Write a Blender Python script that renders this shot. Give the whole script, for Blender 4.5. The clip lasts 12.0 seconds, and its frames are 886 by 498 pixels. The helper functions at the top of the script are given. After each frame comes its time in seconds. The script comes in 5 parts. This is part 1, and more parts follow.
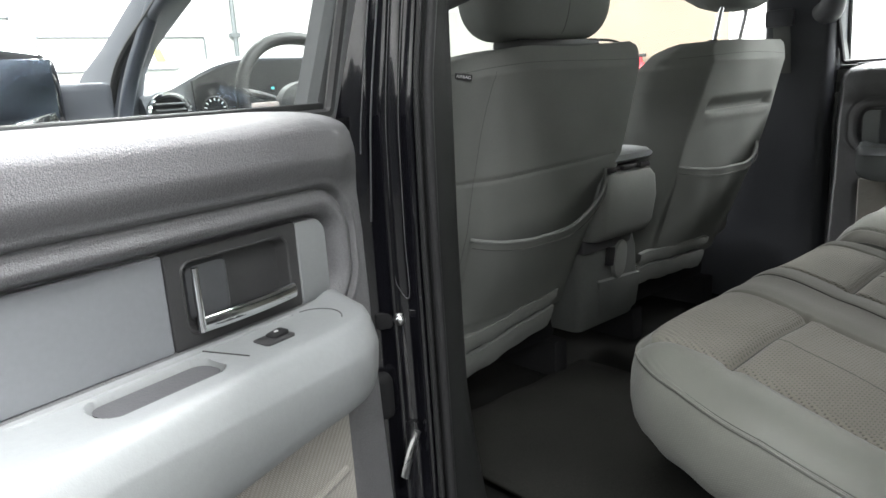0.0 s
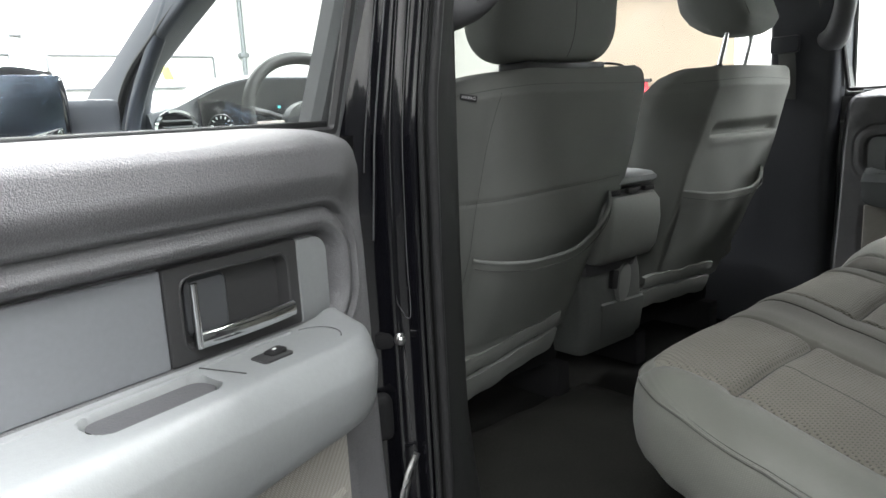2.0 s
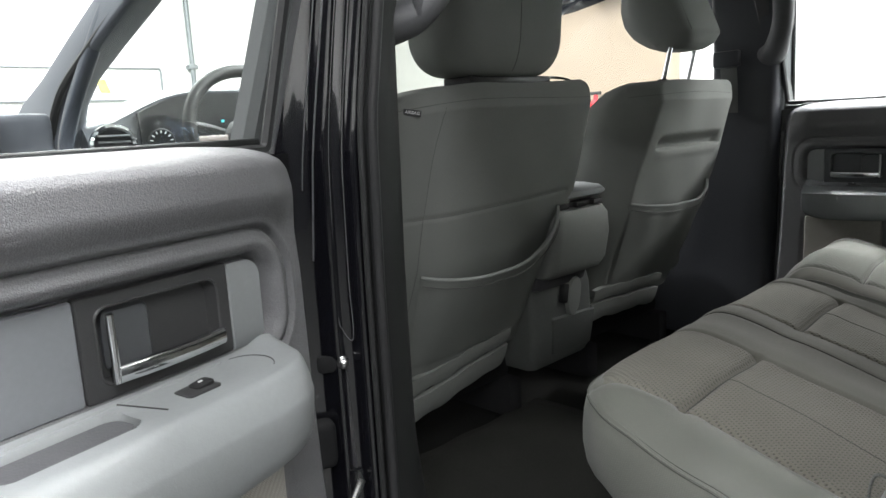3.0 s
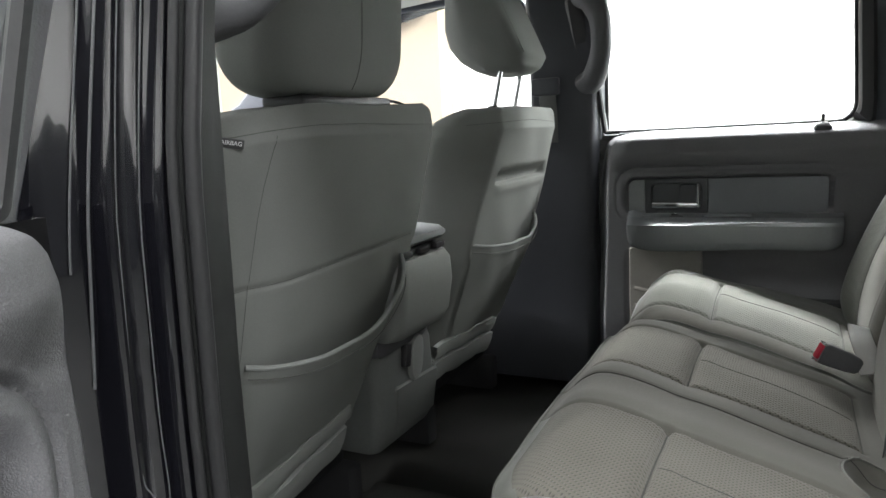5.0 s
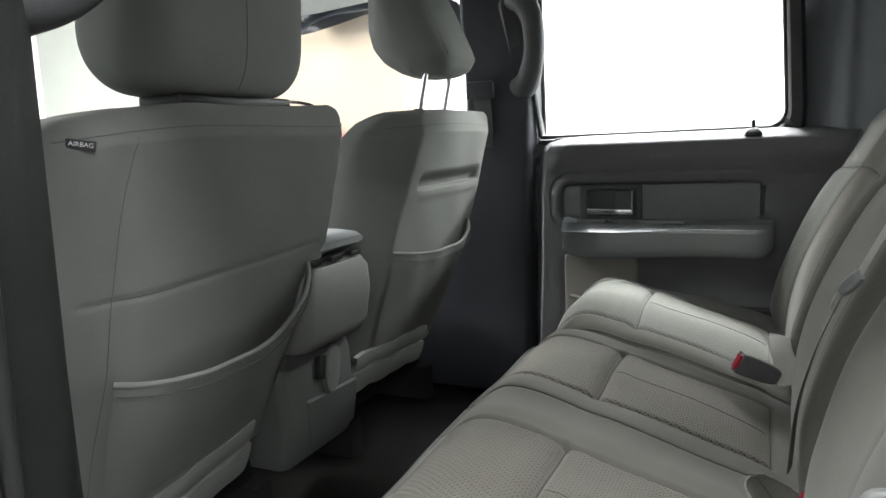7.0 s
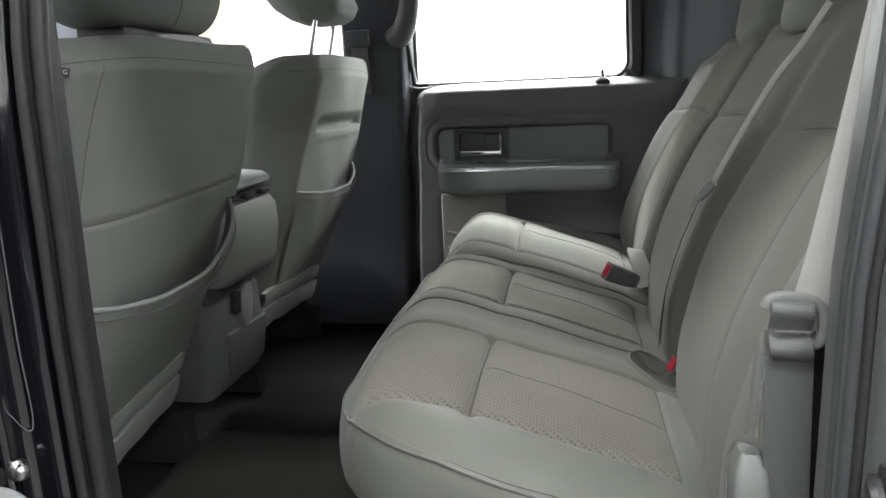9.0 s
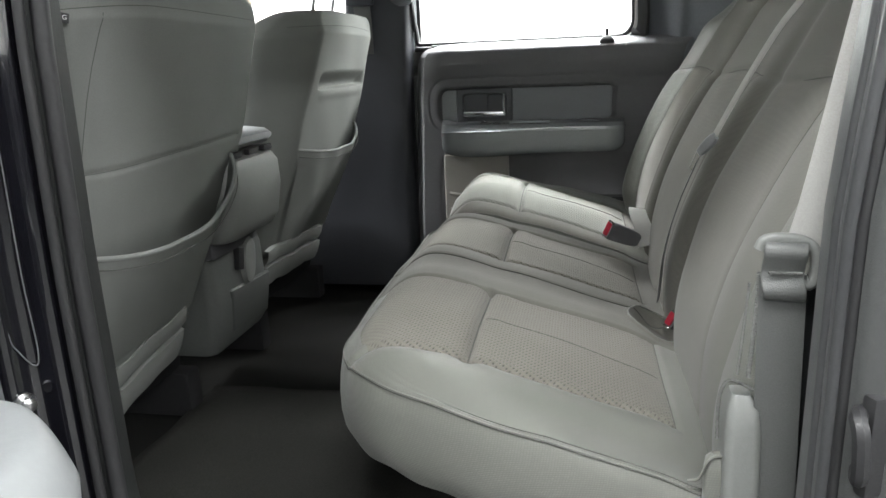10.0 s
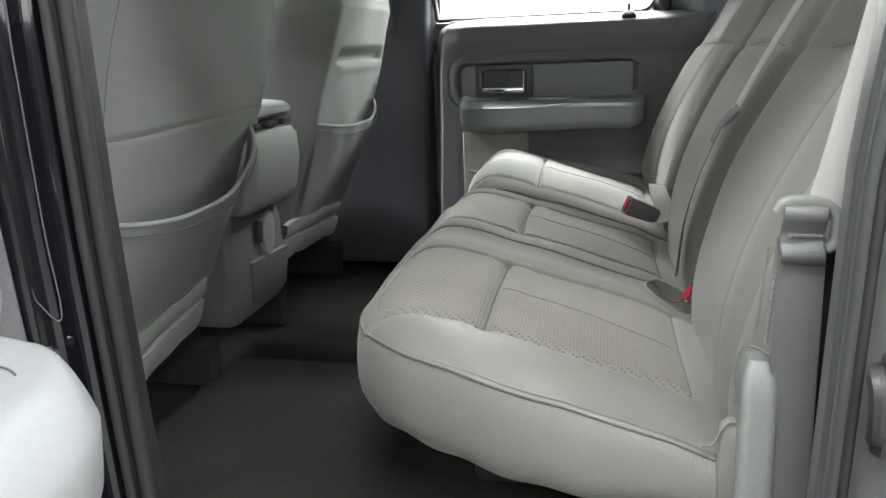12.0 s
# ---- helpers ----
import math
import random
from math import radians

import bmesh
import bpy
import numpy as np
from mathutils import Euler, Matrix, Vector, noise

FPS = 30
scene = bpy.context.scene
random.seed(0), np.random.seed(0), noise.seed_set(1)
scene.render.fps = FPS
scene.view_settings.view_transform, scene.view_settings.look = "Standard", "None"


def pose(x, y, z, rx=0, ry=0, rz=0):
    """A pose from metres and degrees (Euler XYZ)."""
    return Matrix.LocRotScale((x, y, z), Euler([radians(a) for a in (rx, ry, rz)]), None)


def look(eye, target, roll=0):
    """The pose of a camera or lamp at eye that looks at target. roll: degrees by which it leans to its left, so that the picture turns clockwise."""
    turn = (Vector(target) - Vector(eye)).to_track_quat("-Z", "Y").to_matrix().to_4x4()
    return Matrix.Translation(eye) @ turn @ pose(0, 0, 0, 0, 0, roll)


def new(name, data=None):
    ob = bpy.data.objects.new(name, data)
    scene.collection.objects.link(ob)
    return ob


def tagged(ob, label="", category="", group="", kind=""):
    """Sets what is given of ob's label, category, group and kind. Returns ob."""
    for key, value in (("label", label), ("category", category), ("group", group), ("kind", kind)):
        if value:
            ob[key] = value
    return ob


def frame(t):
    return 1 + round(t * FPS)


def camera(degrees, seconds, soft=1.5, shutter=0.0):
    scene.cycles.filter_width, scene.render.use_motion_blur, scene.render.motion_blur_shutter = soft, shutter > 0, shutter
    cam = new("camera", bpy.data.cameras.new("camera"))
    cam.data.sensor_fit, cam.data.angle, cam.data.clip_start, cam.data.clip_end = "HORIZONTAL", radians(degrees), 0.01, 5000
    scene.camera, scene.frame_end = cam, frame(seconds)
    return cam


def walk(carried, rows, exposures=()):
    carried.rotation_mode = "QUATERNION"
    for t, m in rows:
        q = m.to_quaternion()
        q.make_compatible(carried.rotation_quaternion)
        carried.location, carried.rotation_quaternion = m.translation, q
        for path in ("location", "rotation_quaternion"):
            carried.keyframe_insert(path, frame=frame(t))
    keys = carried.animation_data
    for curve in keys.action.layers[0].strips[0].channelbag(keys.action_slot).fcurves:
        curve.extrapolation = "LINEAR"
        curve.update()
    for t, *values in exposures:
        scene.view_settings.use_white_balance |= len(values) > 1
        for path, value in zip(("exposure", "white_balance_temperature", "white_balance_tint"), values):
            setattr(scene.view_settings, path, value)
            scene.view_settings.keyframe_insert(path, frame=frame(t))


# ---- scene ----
cam = camera(64.6, 12.0)
PATH = [
    (0, (0.085, -0.02, 1.452), (1.364, 1.454, 1.014), -3.8),
    (0.5, (0.086, -0.015, 1.453), (1.382, 1.456, 1.057), -3.4),
    (1, (0.085, -0.02, 1.454), (1.388, 1.452, 1.089), -3.3),
    (1.5, (0.085, -0.024, 1.45), (1.374, 1.463, 1.097), -3.1),
    (2, (0.09, -0.018, 1.449), (1.371, 1.471, 1.071), -3.0),
    (2.5, (0.097, -0.018, 1.45), (1.395, 1.457, 1.075), -3.5),
    (3, (0.12, -0.011, 1.453), (1.497, 1.397, 1.101), -3.1),
    (3.5, (0.166, 0.048, 1.455), (1.66, 1.329, 1.104), -4.4),
    (3.7, (0.185, 0.076, 1.458), (1.716, 1.318, 1.122), -4.3),
    (5.3, (0.294, 0.27, 1.47), (2.072, 1.131, 1.158), -2.9),
    (5.5, (0.306, 0.245, 1.477), (2.072, 1.133, 1.175), -2.8),
    (6, (0.349, 0.194, 1.475), (2.09, 1.13, 1.173), -3.1),
    (6.5, (0.376, 0.17, 1.457), (2.126, 1.088, 1.15), -2.3),
    (7, (0.367, 0.178, 1.458), (2.164, 1.003, 1.157), -2.6),
    (7.5, (0.311, 0.229, 1.469), (2.19, 0.838, 1.153), -3.6),
    (7.7, (0.287, 0.256, 1.471), (2.188, 0.787, 1.145), -3.4),
    (9.3, (0.191, 0.281, 1.414), (2.111, 0.624, 0.968), -2.3),
    (9.5, (0.19, 0.278, 1.407), (2.099, 0.634, 0.928), -2.3),
    (10, (0.186, 0.273, 1.407), (2.083, 0.645, 0.895), -2.4),
    (10.5, (0.177, 0.272, 1.391), (2.057, 0.683, 0.845), -2.3),
    (11, (0.178, 0.271, 1.386), (2.046, 0.715, 0.826), -2.5),
    (11.5, (0.178, 0.273, 1.386), (2.047, 0.703, 0.82), -2.1),
    (12, (0.18, 0.27, 1.388), (2.055, 0.694, 0.835), -2.4),
]
walk(cam, [(t, look(eye, target, roll)) for t, eye, target, roll in PATH],
     exposures=((0, -0.29), (1.0, -0.34), (2.0, -0.47), (2.5, -0.53), (3.5, -0.47), (5.3, -0.06), (7.0, -0.08), (7.7, -0.07), (9.3, 0.11), (10.5, 0.42), (12, 0.53)))
# ---- light ----
world = bpy.data.worlds.new("world")
world.use_nodes = True
world.node_tree.nodes["Background"].inputs[0].default_value = (0.9, 0.95, 1.0, 1)
world.node_tree.nodes["Background"].inputs[1].default_value = 0.02
scene.world = world
LAMP_POWER = 250.0


def area_lamp(x, y, z, sx, sy, power, rot=(0, 0, 0), colour=(0.962, 0.985, 1.0)):
    data = bpy.data.lights.new("added_lamp", "AREA")
    data.shape, data.size, data.size_y, data.energy, data.color = "RECTANGLE", sx, sy, power, colour
    ob = new("added_lamp", data)
    ob.matrix_world = pose(x, y, z, *rot)
    return ob


# ---- materials ----
def mat(name, colour, rough=0.6, metal=0.0, noise_scale=0.0, noise_amt=0.0, bump=0.0, bump_scale=300.0, coat=0.0, spec=0.5, blotch=0.0):
    m = bpy.data.materials.new(name)
    m.use_nodes = True
    nt = m.node_tree
    b = nt.nodes["Principled BSDF"]
    b.inputs["Base Color"].default_value = (*colour, 1)
    b.inputs["Roughness"].default_value = rough
    b.inputs["Metallic"].default_value = metal
    b.inputs["Coat Weight"].default_value = coat
    b.inputs["Specular IOR Level"].default_value = spec
    co = nt.nodes.new("ShaderNodeTexCoord")
    if noise_amt or blotch:
        fine = nt.nodes.new("ShaderNodeTexNoise")
        fine.inputs["Scale"].default_value = noise_scale or 200.0
        fine.inputs["Detail"].default_value = 4
        big = nt.nodes.new("ShaderNodeTexNoise")
        big.inputs["Scale"].default_value = 7.0
        big.inputs["Detail"].default_value = 5
        for n in (fine, big):
            nt.links.new(co.outputs["Object"], n.inputs["Vector"])
        r1 = nt.nodes.new("ShaderNodeMapRange")
        r1.inputs["From Min"].default_value, r1.inputs["From Max"].default_value = 0.25, 0.75
        r1.inputs["To Min"].default_value, r1.inputs["To Max"].default_value = 1 - noise_amt, 1 + noise_amt
        nt.links.new(fine.outputs[0], r1.inputs[0])
        r2 = nt.nodes.new("ShaderNodeMapRange")
        r2.inputs["From Min"].default_value, r2.inputs["From Max"].default_value = 0.3, 0.7
        r2.inputs["To Min"].default_value, r2.inputs["To Max"].default_value = 1 - blotch, 1 + blotch
        nt.links.new(big.outputs[0], r2.inputs[0])
        mul = nt.nodes.new("ShaderNodeMath")
        mul.operation = "MULTIPLY"
        nt.links.new(r1.outputs[0], mul.inputs[0])
        nt.links.new(r2.outputs[0], mul.inputs[1])
        vm = nt.nodes.new("ShaderNodeVectorMath")
        vm.operation = "SCALE"
        vm.inputs[0].default_value = colour
        nt.links.new(mul.outputs[0], vm.inputs["Scale"])
        nt.links.new(vm.outputs[0], b.inputs["Base Color"])
        r3 = nt.nodes.new("ShaderNodeMapRange")
        r3.inputs["From Min"].default_value, r3.inputs["From Max"].default_value = 0.3, 0.7
        r3.inputs["To Min"].default_value, r3.inputs["To Max"].default_value = max(0, rough - 0.07), min(1, rough + 0.07)
        nt.links.new(big.outputs[0], r3.inputs[0])
        nt.links.new(r3.outputs[0], b.inputs["Roughness"])
    if bump:
        t = nt.nodes.new("ShaderNodeTexNoise")
        t.inputs["Scale"].default_value, t.inputs["Detail"].default_value = bump_scale, 3
        nt.links.new(co.outputs["Object"], t.inputs["Vector"])
        bp = nt.nodes.new("ShaderNodeBump")
        bp.inputs["Strength"].default_value, bp.inputs["Distance"].default_value = bump, 0.002
        nt.links.new(t.outputs[0], bp.inputs["Height"])
        nt.links.new(bp.outputs[0], b.inputs["Normal"])
    return m


def weave_mat(name, colour, cell=0.0045, depth=0.35, dark=0.72, rough=0.85, skew=0.5, spec=0.25):
    """Woven seat cloth: rows of short raised threads, with a soft unevenness over it."""
    m = mat(name, colour, rough, spec=spec)
    nt = m.node_tree
    b = nt.nodes["Principled BSDF"]
    co = nt.nodes.new("ShaderNodeTexCoord")
    sp, mp = nt.nodes.new("ShaderNodeSeparateXYZ"), nt.nodes.new("ShaderNodeCombineXYZ")
    nt.links.new(co.outputs["Object"], sp.inputs[0])
    for src, k, to in ((0, 0.73, 1), (1, 0.81, 0)):
        ma = nt.nodes.new("ShaderNodeMath")
        ma.operation = "MULTIPLY_ADD"
        ma.inputs[1].default_value = k
        nt.links.new(sp.outputs[2], ma.inputs[0])
        nt.links.new(sp.outputs[src], ma.inputs[2])
        nt.links.new(ma.outputs[0], mp.inputs[to])
    br = nt.nodes.new("ShaderNodeTexBrick")
    br.offset = skew
    br.inputs["Scale"].default_value = 1.0
    br.inputs["Brick Width"].default_value, br.inputs["Row Height"].default_value = cell * 1.4, cell
    br.inputs["Mortar Size"].default_value, br.inputs["Mortar Smooth"].default_value = cell * 0.28, 0.6
    br.inputs["Color1"].default_value = (*colour, 1)
    br.inputs["Color2"].default_value = (*[c * 1.12 for c in colour], 1)
    br.inputs["Mortar"].default_value = (*[c * dark for c in colour], 1)
    nt.links.new(mp.outputs[0], br.inputs["Vector"])
    big = nt.nodes.new("ShaderNodeTexNoise")
    big.inputs["Scale"].default_value, big.inputs["Detail"].default_value = 9, 5
    nt.links.new(co.outputs["Object"], big.inputs["Vector"])
    r = nt.nodes.new("ShaderNodeMapRange")
    r.inputs["To Min"].default_value, r.inputs["To Max"].default_value = 0.86, 1.14
    nt.links.new(big.outputs[0], r.inputs[0])
    vm = nt.nodes.new("ShaderNodeVectorMath")
    vm.operation = "SCALE"
    nt.links.new(br.outputs["Color"], vm.inputs[0])
    nt.links.new(r.outputs[0], vm.inputs["Scale"])
    nt.links.new(vm.outputs[0], b.inputs["Base Color"])
    bp = nt.nodes.new("ShaderNodeBump")
    bp.invert = True
    bp.inputs["Strength"].default_value, bp.inputs["Distance"].default_value = depth, 0.0015
    nt.links.new(br.outputs["Fac"], bp.inputs["Height"])
    nt.links.new(bp.outputs[0], b.inputs["Normal"])
    b.inputs["Sheen Weight"].default_value = 0.15
    return m


def dimple_mat(name, colour, cell=0.0065, depth=0.5, dark=0.6, rough=0.85):
    """Seat insert cloth: smooth ground with staggered rows of small slanting dimples."""
    m = mat(name, colour, rough, spec=0.2)
    nt = m.node_tree
    b = nt.nodes["Principled BSDF"]
    co, sp = nt.nodes.new("ShaderNodeTexCoord"), nt.nodes.new("ShaderNodeSeparateXYZ")
    wob, lift = nt.nodes.new("ShaderNodeTexNoise"), nt.nodes.new("ShaderNodeVectorMath")
    wob.inputs["Scale"].default_value = 60
    lift.operation = "MULTIPLY_ADD"
    lift.inputs[1].default_value = (cell * 0.35,) * 3
    nt.links.new(co.outputs["Object"], wob.inputs["Vector"])
    nt.links.new(wob.outputs["Color"], lift.inputs[0])
    nt.links.new(co.outputs["Object"], lift.inputs[2])
    nt.links.new(lift.outputs[0], sp.inputs[0])

    def calc(op, a, c, d=None):
        ma = nt.nodes.new("ShaderNodeMath")
        ma.operation = op
        for k, v in enumerate((a, c, d)):
            if isinstance(v, (int, float)):
                ma.inputs[k].default_value = v
            elif v is not None:
                nt.links.new(v, ma.inputs[k])
        return ma.outputs[0]

    w = 2 * math.pi / cell
    u = calc("SINE", calc("MULTIPLY_ADD", sp.outputs[0], w, calc("MULTIPLY", sp.outputs[1], 0.45 * w)), 0.0)
    v = calc("SINE", calc("MULTIPLY", sp.outputs[1], w * 1.0), 0.0)
    pit = nt.nodes.new("ShaderNodeMapRange")
    pit.interpolation_type = "SMOOTHSTEP"
    pit.inputs["From Min"].default_value, pit.inputs["From Max"].default_value = 0.15, 0.80
    nt.links.new(calc("MULTIPLY", u, v), pit.inputs[0])
    big = nt.nodes.new("ShaderNodeTexNoise")
    big.inputs["Scale"].default_value, big.inputs["Detail"].default_value = 11, 5
    nt.links.new(co.outputs["Object"], big.inputs["Vector"])
    tone = nt.nodes.new("ShaderNodeMapRange")
    tone.inputs["To Min"].default_value, tone.inputs["To Max"].default_value = 0.88, 1.12
    nt.links.new(big.outputs[0], tone.inputs[0])
    shade = calc("MULTIPLY", calc("MULTIPLY_ADD", pit.outputs[0], dark - 1.0, 1.0), tone.outputs[0])
    vm = nt.nodes.new("ShaderNodeVectorMath")
    vm.operation = "SCALE"
    vm.inputs[0].default_value = colour
    nt.links.new(shade, vm.inputs["Scale"])
    nt.links.new(vm.outputs[0], b.inputs["Base Color"])
    bp = nt.nodes.new("ShaderNodeBump")
    bp.invert = True
    bp.inputs["Strength"].default_value, bp.inputs["Distance"].default_value = depth, 0.0022
    nt.links.new(pit.outputs[0], bp.inputs["Height"])
    nt.links.new(bp.outputs[0], b.inputs["Normal"])
    b.inputs["Sheen Weight"].default_value = 0.15
    return m


def glass_mat(name, tint, gloss=0.06):
    m = bpy.data.materials.new(name)
    m.use_nodes = True
    nt = m.node_tree
    out = nt.nodes["Material Output"]
    nt.nodes.remove(nt.nodes["Principled BSDF"])
    tr, gl, mx = nt.nodes.new("ShaderNodeBsdfTransparent"), nt.nodes.new("ShaderNodeBsdfGlossy"), nt.nodes.new("ShaderNodeMixShader")
    tr.inputs[0].default_value = (*tint, 1)
    gl.inputs["Roughness"].default_value = 0.02
    mx.inputs[0].default_value = gloss
    nt.links.new(tr.outputs[0], mx.inputs[1])
    nt.links.new(gl.outputs[0], mx.inputs[2])
    nt.links.new(mx.outputs[0], out.inputs[0])
    return m


def glow_mat(name, colour, strength):
    m = mat(name, colour, 0.5)
    b = m.node_tree.nodes["Principled BSDF"]
    b.inputs["Emission Color"].default_value = (*colour, 1)
    b.inputs["Emission Strength"].default_value = strength
    return m


# CLOTH is the taupe seat cloth in its lit tone, paler and greener
CLOTH = weave_mat("lit_bolster_cloth", (0.146, 0.149, 0.131), cell=0.0019, depth=0.16, dark=0.90, rough=0.46, spec=0.55)
TAUPE = weave_mat("taupe_cloth", (0.138, 0.134, 0.117), cell=0.0017, depth=0.08, dark=0.93)
INSERT = dimple_mat("insert_cloth", (0.166, 0.158, 0.134), cell=0.0080, depth=0.8, dark=0.60)
# INSERT again, paler and greener for the window light on the far cushion
LITINSERT = dimple_mat("lit_insert_cloth", (0.166, 0.168, 0.149), cell=0.0080, depth=0.5, dark=0.8)
BACKINSERT = weave_mat("back_insert_cloth", (0.148, 0.141, 0.122), cell=0.0024, depth=0.07, dark=0.93)
CONSOLE = mat("console_plastic", (0.105, 0.110, 0.104), 0.6, noise_amt=0.06, blotch=0.08, bump=0.2, bump_scale=600, spec=0.35)
BACKCLOTH = mat("seat_back_cloth", (0.188, 0.194, 0.182), 0.85, noise_amt=0.10, noise_scale=900, blotch=0.05, bump=0.12, bump_scale=1200, spec=0.2)
HEADCLOTH = mat("headrest_cloth", (0.215, 0.222, 0.212), 0.85, noise_amt=0.08, noise_scale=900, blotch=0.05, bump=0.12, bump_scale=1200, spec=0.2)
FLAP = mat("flap_vinyl", (0.192, 0.197, 0.188), 0.5, noise_amt=0.04, blotch=0.06, bump=0.15, bump_scale=500)
STITCH = mat("stitch_thread", (0.075, 0.075, 0.068), 0.8, noise_amt=0.05)
PALE_THREAD = mat("pale_thread", (0.13, 0.132, 0.126), 0.85, noise_amt=0.35, noise_scale=600, bump=0.8, bump_scale=500)
DARKTRIM = mat("grained_dark_plastic", (0.155, 0.154, 0.160), 0.44, noise_amt=0.07, noise_scale=380, blotch=0.06, bump=0.4, bump_scale=420, spec=0.5)


def pebble(m, cell, depth):
    """Adds a leather-like pebble grain to a material: raised cells with darker creases."""
    nt = m.node_tree
    b = nt.nodes["Principled BSDF"]
    co, vo = nt.nodes.new("ShaderNodeTexCoord"), nt.nodes.new("ShaderNodeTexVoronoi")
    vo.feature = "DISTANCE_TO_EDGE"
    vo.inputs["Scale"].default_value = 1.0 / cell
    wob, add = nt.nodes.new("ShaderNodeTexNoise"), nt.nodes.new("ShaderNodeVectorMath")
    wob.inputs["Scale"].default_value = 0.6 / cell
    sc = nt.nodes.new("ShaderNodeVectorMath")
    sc.operation, sc.inputs["Scale"].default_value = "SCALE", cell * 0.8
    nt.links.new(co.outputs["Object"], wob.inputs["Vector"])
    nt.links.new(wob.outputs["Color"], sc.inputs[0])
    nt.links.new(co.outputs["Object"], add.inputs[0])
    nt.links.new(sc.outputs[0], add.inputs[1])
    nt.links.new(add.outputs[0], vo.inputs["Vector"])
    r = nt.nodes.new("ShaderNodeMapRange")
    r.inputs["From Max"].default_value = 0.25
    nt.links.new(vo.outputs["Distance"], r.inputs[0])
    bp = nt.nodes.new("ShaderNodeBump")
    bp.inputs["Strength"].default_value, bp.inputs["Distance"].default_value = depth, 0.0012
    nt.links.new(r.outputs[0], bp.inputs["Height"])
    nt.links.new(b.inputs["Normal"].links[0].from_socket, bp.inputs["Normal"])
    nt.links.new(bp.outputs[0], b.inputs["Normal"])
    src = b.inputs["Base Color"].links[0].from_socket
    k, mul = nt.nodes.new("ShaderNodeMapRange"), nt.nodes.new("ShaderNodeVectorMath")
    k.inputs["To Min"].default_value, k.inputs["To Max"].default_value = 0.86, 1.04
    nt.links.new(r.outputs[0], k.inputs[0])
    mul.operation = "SCALE"
    nt.links.new(src, mul.inputs[0])
    nt.links.new(k.outputs[0], mul.inputs["Scale"])
    nt.links.new(mul.outputs[0], b.inputs["Base Color"])


pebble(DARKTRIM, 0.0019, 0.32)
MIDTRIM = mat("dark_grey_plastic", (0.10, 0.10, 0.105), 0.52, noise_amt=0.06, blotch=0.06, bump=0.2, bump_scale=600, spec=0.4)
# same plastic as FARTRIM, darkened for the shade on the near pillar
SHADEDTRIM = mat("shaded_pillar_plastic", (0.021, 0.022, 0.0215), 0.66, noise_amt=0.06, blotch=0.07, bump=0.25, bump_scale=600, spec=0.25)
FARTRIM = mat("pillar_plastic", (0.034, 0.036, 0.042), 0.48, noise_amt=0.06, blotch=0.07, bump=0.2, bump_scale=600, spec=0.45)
# trim grey raised to carry the glare haze round the far window
HAZETRIM = mat("haze_lifted_trim", (0.20, 0.212, 0.232), 0.5, noise_amt=0.06, blotch=0.07, bump=0.2, bump_scale=600, spec=0.4)
# even grey standing in for the room mirrored in the black jamb paint
JAMBSHEEN = mat("grey_jamb_reflection", (0.060, 0.062, 0.0615), 0.45, noise_amt=0.05, blotch=0.08, bump=0.2, bump_scale=600, spec=0.4)
SEALGREY = mat("grey_seal_rubber", (0.050, 0.051, 0.053), 0.42, noise_amt=0.08, blotch=0.08, bump=0.1, spec=0.4)
QUARTERTRIM = mat("grey_pillar_cover", (0.105, 0.107, 0.109), 0.45, noise_amt=0.05, blotch=0.06, bump=0.2, bump_scale=600, spec=0.4)
PADDLE = mat("paddle_plastic", (0.075, 0.078, 0.083), 0.45, noise_amt=0.04, blotch=0.05)
BEZEL = mat("bezel_black", (0.045, 0.045, 0.046), 0.5, noise_amt=0.05, bump=0.1, bump_scale=700)
# pale armrest plastic toned down for the shade on the far door
ARMSHADE = mat("shaded_armrest_plastic", (0.24, 0.252, 0.262), 0.17, noise_amt=0.03, blotch=0.03, spec=0.5)
INLAY = mat("inlay_grey", (0.20, 0.207, 0.222), 0.40, noise_amt=0.03, blotch=0.03, spec=0.45)
PALE = mat("pale_grey_plastic", (0.272, 0.283, 0.286), 0.48, noise_amt=0.03, blotch=0.035, bump=0.06, bump_scale=700, spec=0.5)
GRILLE = weave_mat("speaker_cloth", (0.46, 0.44, 0.395), cell=0.0022, depth=0.5, dark=0.7)
DASH = mat("dashboard_vinyl", (0.040, 0.043, 0.053), 0.5, noise_amt=0.1, noise_scale=400, blotch=0.06, bump=0.4, bump_scale=350)
WHEEL = mat("wheel_leather", (0.022, 0.021, 0.022), 0.6, noise_amt=0.1, noise_scale=400, bump=0.3, bump_scale=400, spec=0.25)
# blue haze over the windscreen pillars is mixed into this grey
PILLARG = mat("hazed_pillar_cloth", (0.13, 0.138, 0.160), 0.6, noise_amt=0.06, noise_scale=400, blotch=0.06, bump=0.2, bump_scale=500)
# dark frame plastic tinted blue for the reflection on it
FRAMESHEEN = mat("sheen_frame_plastic", (0.072, 0.080, 0.102), 0.4, noise_amt=0.05, blotch=0.06, bump=0.1, bump_scale=500, spec=0.5)
CHROME = mat("chrome", (0.85, 0.86, 0.87), 0.1, 1.0)
STEEL = mat("brushed_steel", (0.55, 0.55, 0.55), 0.28, 1.0, noise_amt=0.05)
PAINT = mat("black_gloss_paint", (0.006, 0.006, 0.008), 0.11, coat=1.0, blotch=0.0, spec=0.5)
RUBBER = mat("rubber_seal", (0.026, 0.026, 0.027), 0.5, noise_amt=0.08, bump=0.1, spec=0.35)
